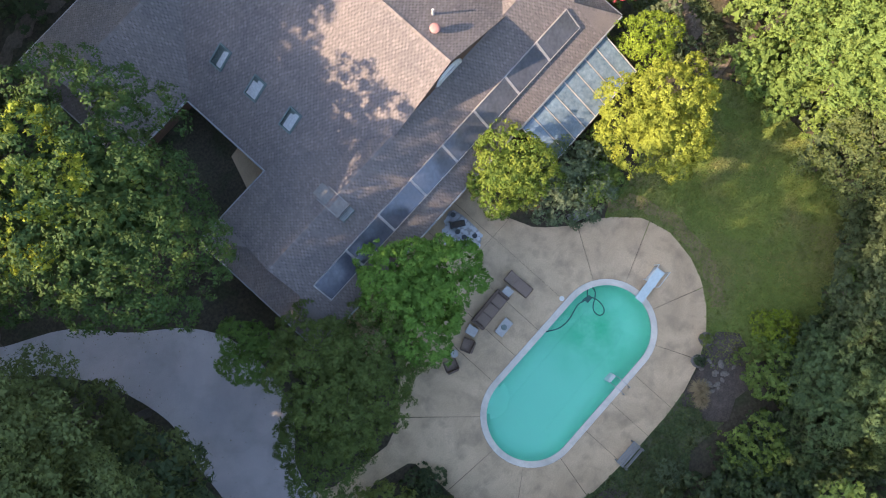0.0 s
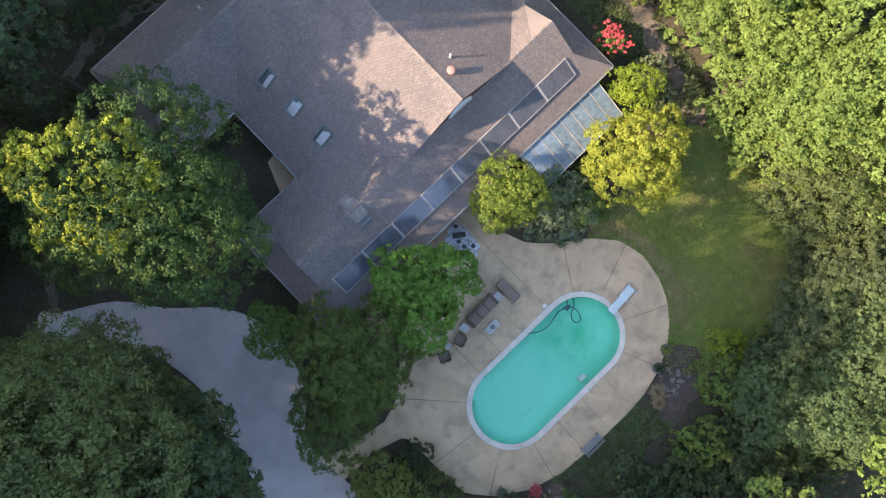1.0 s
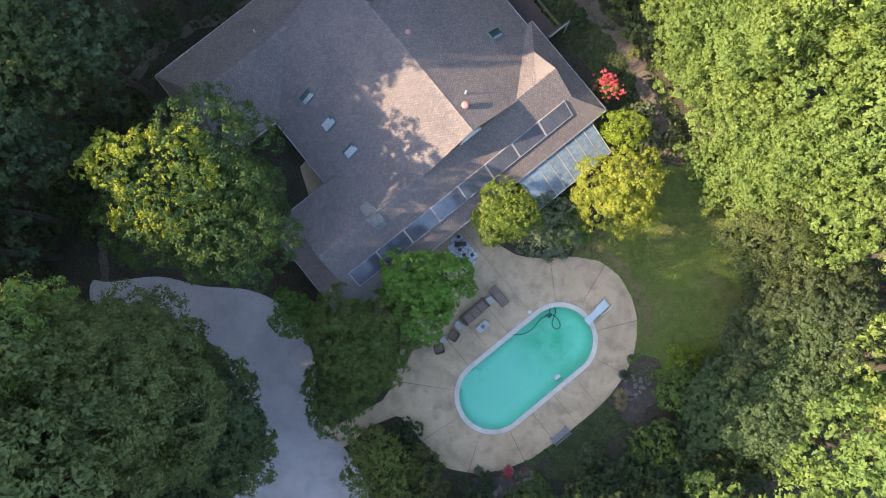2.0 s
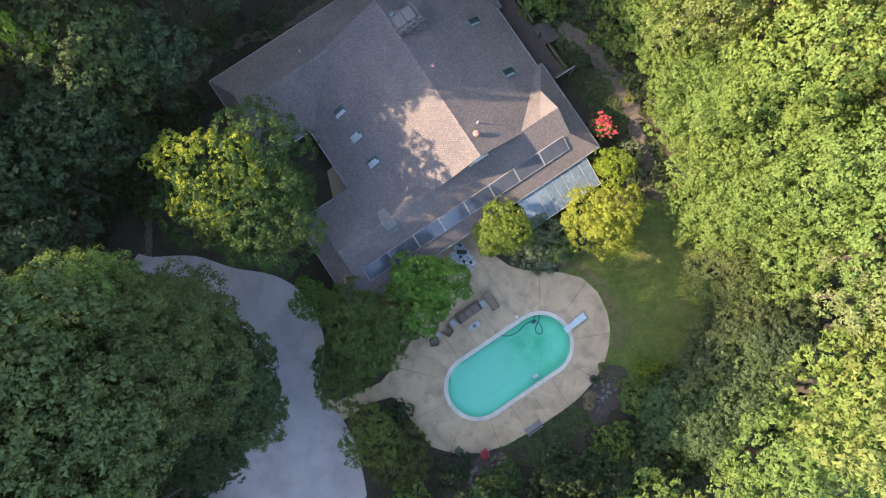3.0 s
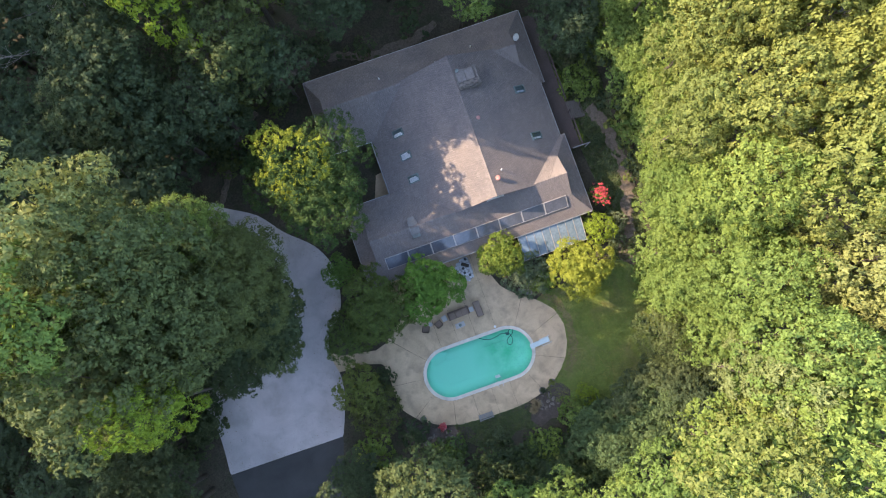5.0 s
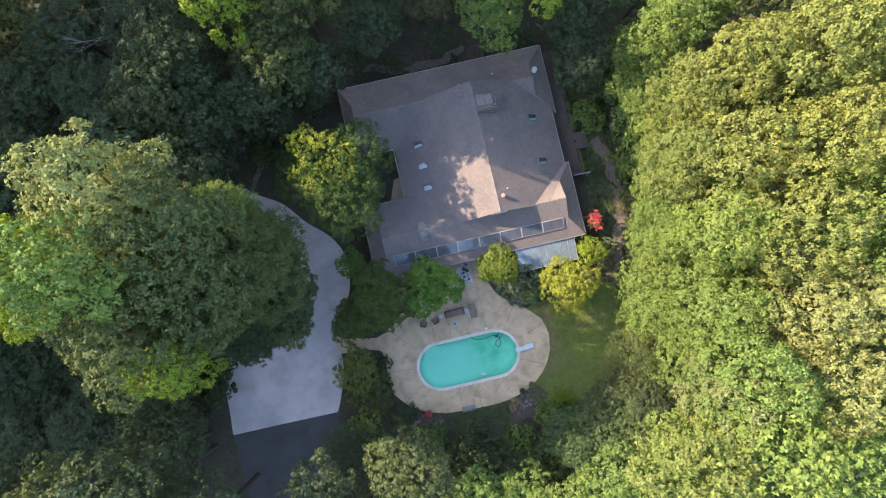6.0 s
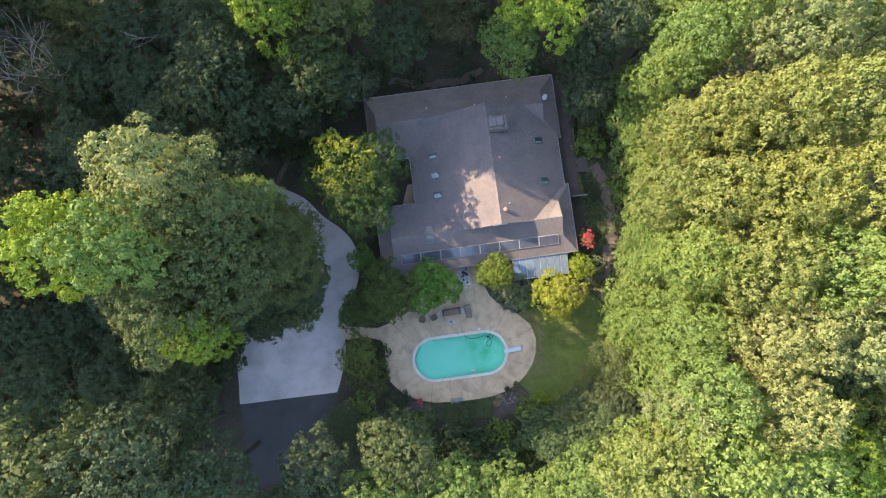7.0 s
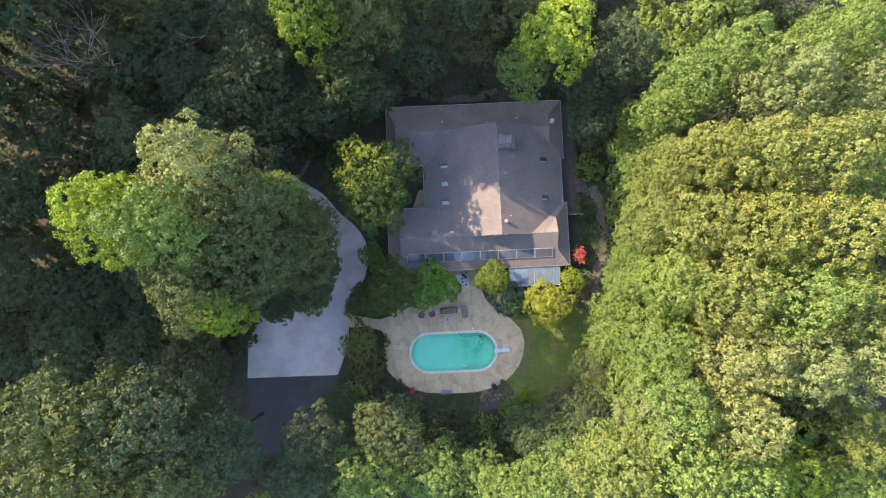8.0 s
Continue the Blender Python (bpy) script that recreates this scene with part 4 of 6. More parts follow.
def pool_deck():
    t = thing("pool_deck", (0, 0, 0), "tan concrete pool deck in wedge slabs with dark joints", "patio", kind="structure")
    spans = []
    L, R = POOL_E - POOL_W, 2.81
    arc = math.pi * R

    def at(s):
        s %= 2 * L + 2 * arc
        if s < arc:
            a = -math.pi / 2 + s / R
            return POOL_E + R * math.cos(a), POOL_Y + R * math.sin(a), math.cos(a), math.sin(a)
        s -= arc
        if s < L:
            return POOL_E - s, POOL_Y + R, 0, 1
        s -= L
        if s < arc:
            a = math.pi / 2 + s / R
            return POOL_W + R * math.cos(a), POOL_Y + R * math.sin(a), math.cos(a), math.sin(a)
        s -= arc
        return POOL_W + s, POOL_Y - R, 0, -1

    cuts = [R * radians(d + 90) for d in (-66.5, -24.7, 19.5, 57.2)] + [arc + POOL_E - u for u in (4.12, 1.92, 0.0, -1.88)]
    cuts += [arc + L + R * radians(d - 90) for d in (132.7, 173.3, 212.8, 257.2)] + [2 * arc + L + u - POOL_W for u in (-0.45, 1.63, 3.65)]
    cuts.append(cuts[0] + 2 * arc + 2 * L)
    for a, b in zip(cuts, cuts[1:]):
        g = 0.009
        ss = [a + g + (b - a - 2 * g) * i / 8 for i in range(9)]
        inner = [at(s) for s in ss]
        pts = [(x, y) for x, y, dx, dy in inner]
        out = []
        for x, y, dx, dy in inner:
            d = to_deck_edge(x, y, dx, dy)
            out.append((x + dx * d, y + dy * d))
        bm = bmesh.new()
        vi = [[bm.verts.new((x, y, z)) for x, y in c] for c, z in ((pts, 0.012), (out, 0.0), (pts, -0.1), (out, -0.1))]
        for i in range(8):
            bm.faces.new((vi[0][i], vi[1][i], vi[1][i + 1], vi[0][i + 1]))
            bm.faces.new((vi[1][i], vi[3][i], vi[3][i + 1], vi[1][i + 1]))
        for i in (0, 8):
            bm.faces.new((vi[0][i], vi[2][i], vi[3][i], vi[1][i]))
        part("slab", bm, CONCRETE, t)
    # patio slabs between the pool and the house
    xs = [-6.4, -4.2, -1.95, -0.03, 1.9, 4.1, 5.55]
    for i in range(len(xs) - 1):
        for y0, y1 in ((-0.03, 3.4),):
            part("slab", boxed(xs[i] + 0.012, y0, -0.1, xs[i + 1] - 0.012, y1 - 0.012, 0.004), CONCRETE, t)
    bm = prism(bmesh.new(), [(-13.1, -4.2), (-11.8, -4.35), (-10.3, -4.25), (-8.3, -4.9), (-7.4, -6.0), (-7.0, -3.0), (-8.4, -3.4), (-9.9, -3.1), (-12.0, -2.7), (-13.1, -1.9)], -0.1, -0.006)
    part("slab", bm, CONCRETE, t)


pool_deck()


# ---- trees and shrubs ----
def leaf_cloud(seed, lobes, per_lobe, size, spread=1.0, low=-0.25, lobe=(0.17, 0.3), flat=0.8, corners=4, core=0, tall=1.0, sprig=1.5, hollow=0.74):
    """Leaves for a crown of radius 1 about its centre, gathered in many uneven clumps."""
    g = np.random.default_rng(seed)
    k = np.arange(lobes)
    zc = low + (0.92 - low) * ((k + 0.5) / lobes) ** 0.8
    ang = k * 2.39996 + g.normal(0, 0.25, lobes)
    rim = np.sqrt(np.clip(1 - zc ** 2, 0.02, 1)) * g.uniform(0.45, 1.05, lobes)
    centre = np.stack([np.cos(ang) * rim * spread, np.sin(ang) * rim * spread, zc * flat + g.normal(0, 0.09, lobes)], 1)
    inner = g.random(lobes) < 0.25
    centre[inner, :2] *= 0.5
    rad = g.uniform(*lobe, lobes)
    n = lobes * per_lobe
    d = g.normal(0, 1, (n, 3))
    d /= np.linalg.norm(d, axis=1, keepdims=True)
    d[:, 2] = np.where(d[:, 2] < -0.3, -d[:, 2], d[:, 2])
    which = np.repeat(k, per_lobe)
    r = rad[which] * g.uniform(hollow, 1.05, n)
    stretch = np.array([1, 1, tall])
    centre = centre * stretch
    axis = centre / np.linalg.norm(centre, axis=1, keepdims=True) + g.normal(0, 0.6, (lobes, 3))
    axis /= np.linalg.norm(axis, axis=1, keepdims=True)
    away = d * r[:, None] * np.array([1, 1, 0.8])
    away += axis[which] * (away * axis[which]).sum(1, keepdims=True) * (sprig - 1)
    pos = centre[which] + away
    nor = d * 1.5 + np.array([0, 0, 0.3]) + g.normal(0, 0.28, (n, 3))
    nor /= np.linalg.norm(nor, axis=1, keepdims=True)
    ref = g.normal(0, 1, (n, 3))
    t1 = np.cross(nor, ref)
    t1 /= np.linalg.norm(t1, axis=1, keepdims=True)
    t2 = np.cross(nor, t1)
    s = size * g.uniform(0.6, 1.35, n)[:, None]
    if core:
        m = core
        ci = g.normal(0, 1, (m, 3))
        ci /= np.linalg.norm(ci, axis=1, keepdims=True)
        ci = (ci * g.uniform(0.15, 0.58, (m, 1)) * np.array([1, 1, flat]) + np.array([0, 0, 0.1])) * stretch
        pick = g.integers(0, n, m)
        pos, nor, t1, t2 = (np.concatenate([q, w]) for q, w in ((pos, ci), (nor, nor[pick]), (t1, t1[pick]), (t2, t2[pick])))
        s = np.concatenate([s, np.full((m, 1), size * 1.6)])
    if corners == 3:
        shape = [pos - t1 * s, pos + t1 * s * 0.8 - t2 * s * 0.62, pos + t1 * s * 0.8 + t2 * s * 0.62 + nor * s * 0.2]
    else:
        shape = [pos - t1 * s, pos - t2 * s * 0.55 + nor * s * 0.12, pos + t1 * s, pos + t2 * s * 0.55 + nor * s * 0.12]
    return np.stack(shape, 1).reshape(-1, 3), centre


def bough_cloud(seed, boughs, sprays, leaves, size, low=-0.6, bough=(0.2, 0.32), spray=(0.06, 0.1), tall=1.0, core=0):
    """Leaves for a crown of radius 1: domed boughs set over an uneven crown, each covered with tight sprays of leaves."""
    g = np.random.default_rng(seed)
    unit = lambda q: q / np.linalg.norm(q, axis=1, keepdims=True)
    k = np.arange(boughs)
    zc = low + (0.97 - low) * ((k + 0.5) / boughs) ** 0.85
    ang = k * 2.39996 + g.normal(0, 0.3, boughs)
    out = np.sqrt(np.clip(1 - zc ** 2, 0.0, 1)) * (0.72 + 0.13 * np.sin(3 * ang + seed) + g.normal(0, 0.09, boughs))
    centre = np.stack([np.cos(ang) * out, np.sin(ang) * out, (zc * 0.8 + g.normal(0, 0.06, boughs)) * tall], 1)
    rad = g.uniform(*bough, boughs)
    # sprays over the upper and outer side of each bough
    n = boughs * sprays
    which = np.repeat(k, sprays)
    lean = unit(centre * np.array([1, 1, 0.5 / tall]) + np.array([0, 0, 0.55]))[which]
    d = unit(g.normal(0, 1, (n, 3)))
    side = (d * lean).sum(1)
    d = np.where((side < -0.15)[:, None], d - 2 * side[:, None] * lean, d)
    spot = centre[which] + d * (rad[which] * g.uniform(0.72, 1.12, n))[:, None] * np.array([1, 1, 0.85])
    gap = np.linalg.norm(spot[:, None, :] - centre[None], axis=2) / rad[None]
    gap[np.arange(n), which] = 9
    keep = gap.min(1) > 0.85
    spot, d = spot[keep], d[keep]
    n = len(spot)
    axis = unit(d + np.array([0, 0, 0.45]) + g.normal(0, 0.2, (n, 3)))
    wide = g.uniform(*spray, n)
    # leaves of each spray
    m = n * leaves
    of = np.repeat(np.arange(n), leaves)
    e = unit(g.normal(0, 1, (m, 3)))
    side = (e * axis[of]).sum(1)
    e = np.where((side < 0.0)[:, None], e - 2 * side[:, None] * axis[of], e)
    pos = spot[of] + e * (wide[of] * g.uniform(0.55, 1.08, m))[:, None]
    nor = unit(e + axis[of] * 0.6 + g.normal(0, 0.13, (m, 3)))
    if core:
        c = unit(g.normal(0, 1, (core, 3))) * g.uniform(0.2, 0.62, (core, 1)) * np.array([1, 1, 0.8 * tall])
        pos, nor, e = np.concatenate([pos, c]), np.concatenate([nor, unit(c + np.array([0, 0, 0.4]))]), np.concatenate([e, unit(g.normal(0, 1, (core, 3)))])
    s = size * g.uniform(0.7, 1.3, (len(pos), 1))
    if core:
        s[m:] *= 1.8
    t1 = unit(e - nor * (e * nor).sum(1, keepdims=True) + g.normal(0, 0.35, (len(pos), 3)))
    t2 = np.cross(nor, t1)
    shape = [pos + t1 * s, pos - t1 * s * 0.7 + t2 * s * 0.72, pos - t1 * s * 0.7 - t2 * s * 0.72]
    return np.stack(shape, 1).reshape(-1, 3), centre


def leaf_mesh(name, verts, c=4):
    n = len(verts) // c
    me = bpy.data.meshes.new(name)
    me.vertices.add(n * c)
    me.vertices.foreach_set("co", verts.astype(np.float32).ravel())
    me.loops.add(n * c)
    me.loops.foreach_set("vertex_index", np.arange(n * c, dtype=np.int32))
    me.polygons.add(n)
    me.polygons.foreach_set("loop_start", np.arange(0, n * c, c, dtype=np.int32))
    me.update(calc_edges=True)
    return me


def tree(name, label, category, seed, leaves, R=5.0, H=15.0, lobes=60, per_lobe=110, size=0.045, low=-0.25, lobe=(0.17, 0.3), flat=0.8, group="", trunk=True, base=None, corners=4, core=0, sprig=1.5, hollow=0.74, boughs=None, bough=(0.2, 0.32), spray=(0.06, 0.1)):
    """A tree at the origin: tapered trunk, limbs that reach into the clumps, and a crown of single leaves. H: its top."""
    t = thing(name, (0, 0, 0), label, category, group)
    v = R if base is None else base
    if boughs:
        verts, centre = bough_cloud(seed, *boughs, size, low, bough, spray, v / R, core)
        corners = 3
    else:
        verts, centre = leaf_cloud(seed, lobes, per_lobe, size, 1.0, low, lobe, flat, corners, core, v / R, sprig, hollow)
    mid = H - v * flat * 0.92 - R * lobe[1] * 0.8
    verts = verts * R + np.array([0, 0, mid])
    put("crown", leaf_mesh("crown", verts, corners), LEAVES[leaves], t)
    if trunk:
        g = random.Random(seed)
        bm = bmesh.new()
        r0 = 0.05 + H * 0.011
        p = Vector((0, 0, -0.1))
        fork = mid - v * 0.25
        for i in range(4):
            q = Vector((g.uniform(-0.15, 0.15), g.uniform(-0.15, 0.15), max(0.3, fork) * (i + 1) / 4))
            rod(bm, p, q, r0 * (1 - i * 0.13), r0 * (0.87 - i * 0.13), 9)
            p = q
        part("trunk", bm, BARK, t)
        for c in centre[::max(1, len(centre) // 6)]:
            bm = bmesh.new()
            e = Vector((c[0] * R * 0.8, c[1] * R * 0.8, mid + c[2] * R * 0.8))
            m = p.lerp(e, 0.5) + Vector((0, 0, 0.05 * R))
            rod(bm, p, m, r0 * 0.34, r0 * 0.18, 6)
            rod(bm, m, e, r0 * 0.18, r0 * 0.04, 6)
            part("limb", bm, BARK, t)
    return t


KINDS = {"g": "tall broadleaf tree with mid-green leaves in the wood", "y": "tall broadleaf tree with olive-green leaves in the wood", "p": "tall broadleaf tree with pale sunlit leaves in the wood",
         "l": "tall broadleaf tree with lime-green leaves in the wood", "o": "tall oak-like tree with shade-dulled green leaves in the wood", "s": "spreading broadleaf tree with shade-darkened leaves over the driveway", "d": "shaded broadleaf tree with deep green leaves in the wood", "b": "broadleaf tree with leaves turning rusty in the wood", "u": "small understorey tree with fresh green leaves"}
STOCK = {}
USED = {}


def plant(x, y, r, top, kind, g, fine=1, wide=1.12):
    """A woodland tree: one of three shapes of its kind, rotated and scaled."""
    key = (kind, USED.get(kind, 0) % 3, fine)
    USED[kind] = USED.get(kind, 0) + 1
    m = pose(x, y, 0, 0, 0, g.uniform(0, 360)) @ Matrix.Diagonal((r / 5.0 * wide, r / 5.0 * wide, top / 30.0, 1))
    if key not in STOCK:
        boughs, size, core = {3: ((56, 27, 34), 0.0188, 1500), 2: ((52, 23, 17), 0.0308, 700), 1: ((46, 18, 11), 0.039, 450), 0: ((36, 12, 8), 0.05, 300), -1: ((30, 9, 8), 0.072, 300)}[fine]
        STOCK[key] = tree("tree", KINDS[kind], "tree", hash_of(kind) + key[1] * 17, kind, 5.0, 30.0, size=size, low=-0.6, base=10.5, group="trees of the wood", core=core, boughs=(boughs[0] + (0, 6, -6)[key[1]], *boughs[1:]))
        STOCK[key].matrix_basis = m
    else:
        c = copy_thing(STOCK[key], Matrix.Identity(4))
        c.matrix_basis = m


def hash_of(word):
    return sum(ord(ch) * (i + 3) for i, ch in enumerate(word))


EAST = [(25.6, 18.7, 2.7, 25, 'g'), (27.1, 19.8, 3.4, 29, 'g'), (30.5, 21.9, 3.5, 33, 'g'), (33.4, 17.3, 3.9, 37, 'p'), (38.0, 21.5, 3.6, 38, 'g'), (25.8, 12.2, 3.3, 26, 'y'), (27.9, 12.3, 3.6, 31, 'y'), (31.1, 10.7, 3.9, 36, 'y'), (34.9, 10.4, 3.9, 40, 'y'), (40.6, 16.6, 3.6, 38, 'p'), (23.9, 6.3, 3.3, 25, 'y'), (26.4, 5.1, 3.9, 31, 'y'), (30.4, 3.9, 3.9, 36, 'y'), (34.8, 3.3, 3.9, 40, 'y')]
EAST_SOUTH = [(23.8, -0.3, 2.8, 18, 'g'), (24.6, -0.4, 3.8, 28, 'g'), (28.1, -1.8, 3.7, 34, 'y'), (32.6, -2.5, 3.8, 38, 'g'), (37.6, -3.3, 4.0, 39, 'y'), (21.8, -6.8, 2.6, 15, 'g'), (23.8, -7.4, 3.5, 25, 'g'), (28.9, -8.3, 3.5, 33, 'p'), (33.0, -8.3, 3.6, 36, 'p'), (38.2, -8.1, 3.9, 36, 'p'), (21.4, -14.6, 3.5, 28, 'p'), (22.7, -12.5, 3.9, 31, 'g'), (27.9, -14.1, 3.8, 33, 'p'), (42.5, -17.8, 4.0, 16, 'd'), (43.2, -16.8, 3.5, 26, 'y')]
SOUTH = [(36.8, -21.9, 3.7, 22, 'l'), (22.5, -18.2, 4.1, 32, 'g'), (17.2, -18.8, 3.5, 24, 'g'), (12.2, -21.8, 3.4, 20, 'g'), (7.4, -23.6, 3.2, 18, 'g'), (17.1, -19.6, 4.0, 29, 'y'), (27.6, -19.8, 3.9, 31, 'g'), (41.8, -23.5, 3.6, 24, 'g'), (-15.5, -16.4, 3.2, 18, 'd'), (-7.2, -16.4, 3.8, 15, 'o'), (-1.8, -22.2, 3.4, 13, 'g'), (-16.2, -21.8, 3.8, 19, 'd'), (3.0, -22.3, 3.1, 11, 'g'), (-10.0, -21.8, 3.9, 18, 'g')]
# some trees in these four groves are added or raised to cast shade
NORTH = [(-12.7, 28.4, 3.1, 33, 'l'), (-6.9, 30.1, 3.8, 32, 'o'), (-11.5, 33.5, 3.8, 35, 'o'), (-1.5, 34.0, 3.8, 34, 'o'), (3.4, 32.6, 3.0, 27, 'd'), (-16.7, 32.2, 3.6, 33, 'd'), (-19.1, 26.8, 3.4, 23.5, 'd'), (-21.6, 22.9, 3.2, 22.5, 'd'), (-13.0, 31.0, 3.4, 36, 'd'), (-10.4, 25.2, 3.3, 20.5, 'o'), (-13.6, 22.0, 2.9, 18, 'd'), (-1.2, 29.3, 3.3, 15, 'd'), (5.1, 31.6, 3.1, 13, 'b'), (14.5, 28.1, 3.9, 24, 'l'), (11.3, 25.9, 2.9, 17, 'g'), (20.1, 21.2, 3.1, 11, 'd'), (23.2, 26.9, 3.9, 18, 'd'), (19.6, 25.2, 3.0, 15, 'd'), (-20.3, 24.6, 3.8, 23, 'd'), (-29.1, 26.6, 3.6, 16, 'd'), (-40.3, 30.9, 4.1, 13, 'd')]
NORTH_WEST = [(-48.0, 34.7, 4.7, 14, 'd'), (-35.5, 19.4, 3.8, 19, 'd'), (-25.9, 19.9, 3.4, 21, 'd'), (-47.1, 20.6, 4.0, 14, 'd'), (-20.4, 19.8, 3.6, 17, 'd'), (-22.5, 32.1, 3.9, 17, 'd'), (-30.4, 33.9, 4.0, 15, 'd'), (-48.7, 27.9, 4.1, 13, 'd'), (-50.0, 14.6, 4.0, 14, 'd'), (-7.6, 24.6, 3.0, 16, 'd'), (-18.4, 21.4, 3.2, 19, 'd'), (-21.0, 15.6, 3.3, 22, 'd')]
# the great tree: p and l colour its sunlit lobes, o and s the shaded
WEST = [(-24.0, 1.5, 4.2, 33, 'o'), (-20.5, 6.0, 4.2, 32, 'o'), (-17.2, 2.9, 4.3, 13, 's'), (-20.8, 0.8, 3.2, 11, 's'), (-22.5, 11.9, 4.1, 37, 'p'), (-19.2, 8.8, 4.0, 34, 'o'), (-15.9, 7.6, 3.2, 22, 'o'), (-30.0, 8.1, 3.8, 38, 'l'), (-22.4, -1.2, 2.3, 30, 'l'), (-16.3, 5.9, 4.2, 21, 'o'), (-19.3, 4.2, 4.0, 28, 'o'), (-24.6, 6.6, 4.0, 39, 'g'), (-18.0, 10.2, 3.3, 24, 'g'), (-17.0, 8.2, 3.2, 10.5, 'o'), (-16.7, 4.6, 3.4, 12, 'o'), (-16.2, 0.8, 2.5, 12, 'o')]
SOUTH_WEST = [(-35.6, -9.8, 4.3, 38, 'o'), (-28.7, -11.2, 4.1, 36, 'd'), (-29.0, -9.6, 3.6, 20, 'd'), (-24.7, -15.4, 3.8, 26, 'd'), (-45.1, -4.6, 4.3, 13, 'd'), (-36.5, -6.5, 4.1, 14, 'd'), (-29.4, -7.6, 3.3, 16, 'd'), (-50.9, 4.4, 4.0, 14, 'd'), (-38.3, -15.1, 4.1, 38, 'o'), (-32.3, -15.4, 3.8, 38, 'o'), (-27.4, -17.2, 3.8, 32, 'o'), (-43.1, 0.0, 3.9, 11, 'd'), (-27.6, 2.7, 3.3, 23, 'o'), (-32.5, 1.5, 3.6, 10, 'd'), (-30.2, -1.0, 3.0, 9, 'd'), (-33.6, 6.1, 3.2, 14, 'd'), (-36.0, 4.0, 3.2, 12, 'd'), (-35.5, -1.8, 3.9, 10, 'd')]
woods = random.Random(11)
spots = []
for grove in (EAST, EAST_SOUTH, SOUTH, NORTH, NORTH_WEST, WEST, SOUTH_WEST):
    for x, y, r, top, kind in grove:
        plant(x, y, r, top, kind, woods, 3 if grove is WEST and x > -18.5 and top > 15 else 2 if grove in (EAST, EAST_SOUTH, WEST) else 0 if grove is NORTH_WEST else 1, 1.0 if grove in (EAST, EAST_SOUTH) else 1.12)
        spots.append((x, y, r))


def open_ground(x, y):
    return (-23 < x < 19.5 and -13 < y < 30) or (-30 < x < -12 and -24 < y < 3) or (-12 < x < 21 and -18 < y < 5) or (17 < x < 24 and 0 < y < 24)


def fill_woods(count, x0, x1, y0, y1, tops, radii, kinds, gap):
    tries = made = 0
    while made < count and tries < 6000:
        tries += 1
        x, y = woods.uniform(x0, x1), woods.uniform(y0, y1)
        r = woods.uniform(*radii)
        if open_ground(x, y) or any((x - a) ** 2 + (y - b) ** 2 < (gap * (r + c)) ** 2 for a, b, c in spots):
            continue
        spots.append((x, y, r))
        plant(x, y, r, woods.uniform(*tops), woods.choice(kinds), woods, 0)
        made += 1


# undergrowth and the wood beyond
fill_woods(22, 22, 46, -30, 32, (12, 20), (2.6, 3.8), "ggoo", 0.6)
fill_woods(44, 24, 66, -46, 54, (16, 26), (3.4, 4.8), "ggyo", 0.62)
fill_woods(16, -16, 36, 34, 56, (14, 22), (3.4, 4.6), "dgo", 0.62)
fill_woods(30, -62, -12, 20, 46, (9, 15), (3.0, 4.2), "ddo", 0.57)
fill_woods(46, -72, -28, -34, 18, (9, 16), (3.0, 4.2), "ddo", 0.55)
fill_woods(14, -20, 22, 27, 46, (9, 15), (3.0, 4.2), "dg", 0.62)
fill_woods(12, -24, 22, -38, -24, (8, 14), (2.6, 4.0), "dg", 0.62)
# d and u by the south lawn put shade into the leaf colour
EDGE = [(15.6, -17.6, 2.4, 10, 'u'), (17.8, -17.4, 2.3, 11, 'd'), (10.4, -19.0, 2.2, 10, 'u'), (13.4, -18.8, 2.3, 10, 'u'), (25.0, 17.4, 2.2, 10, 'g'), (24.8, 14.2, 2.2, 9, 'g'), (25.4, 11.4, 2.4, 11, 'g'), (25.0, 8.4, 2.2, 9, 'g'), (25.2, 5.4, 2.3, 10, 'g'), (24.6, 2.6, 2.0, 8, 'g'), (27.6, 15.4, 2.6, 15, 'g'), (28.0, 9.6, 2.6, 16, 'g'), (16.9, -15.0, 2.2, 7, 'd'), (21.2, -6.2, 2.6, 12, 'g'), (14.2, -16.0, 2.4, 7, 'd'), (9.4, -17.9, 2.3, 6, 'u'), (22.4, -11.6, 2.9, 13, 'g'), (23.4, -0.9, 2.4, 12, 'g'), (19.6, -15.6, 2.7, 8, 'd'), (24.0, 1.8, 2.2, 14, 'g'), (21.6, -3.4, 2.4, 12, 'g'), (20.6, -7.6, 2.2, 11, 'g'), (18.4, -16.4, 2.4, 7, 'd'), (14.2, -17.6, 2.3, 7, 'u'), (11.2, -17.4, 1.9, 6.5, 'u'), (26.0, 10.6, 2.3, 13, 'g'), (26.0, 15.5, 2.3, 12, 'g'), (25.0, 20.4, 2.4, 12, 'g'), (-13.5, -13.6, 2.0, 7, 'd'), (-29.8, 0.5, 2.4, 10, 'd'), (-29.6, -5.0, 2.4, 12, 'd'), (22.7, 0.6, 1.7, 8, 'g'), (25.4, -4.2, 2.8, 19, 'g'), (28.8, -4.7, 2.6, 17, 'y'), (23.6, 3.9, 1.7, 9, 'g')]
for x, y, r, top, kind in EDGE:
    plant(x, y, r, top, kind, woods)
    spots.append((x, y, r))
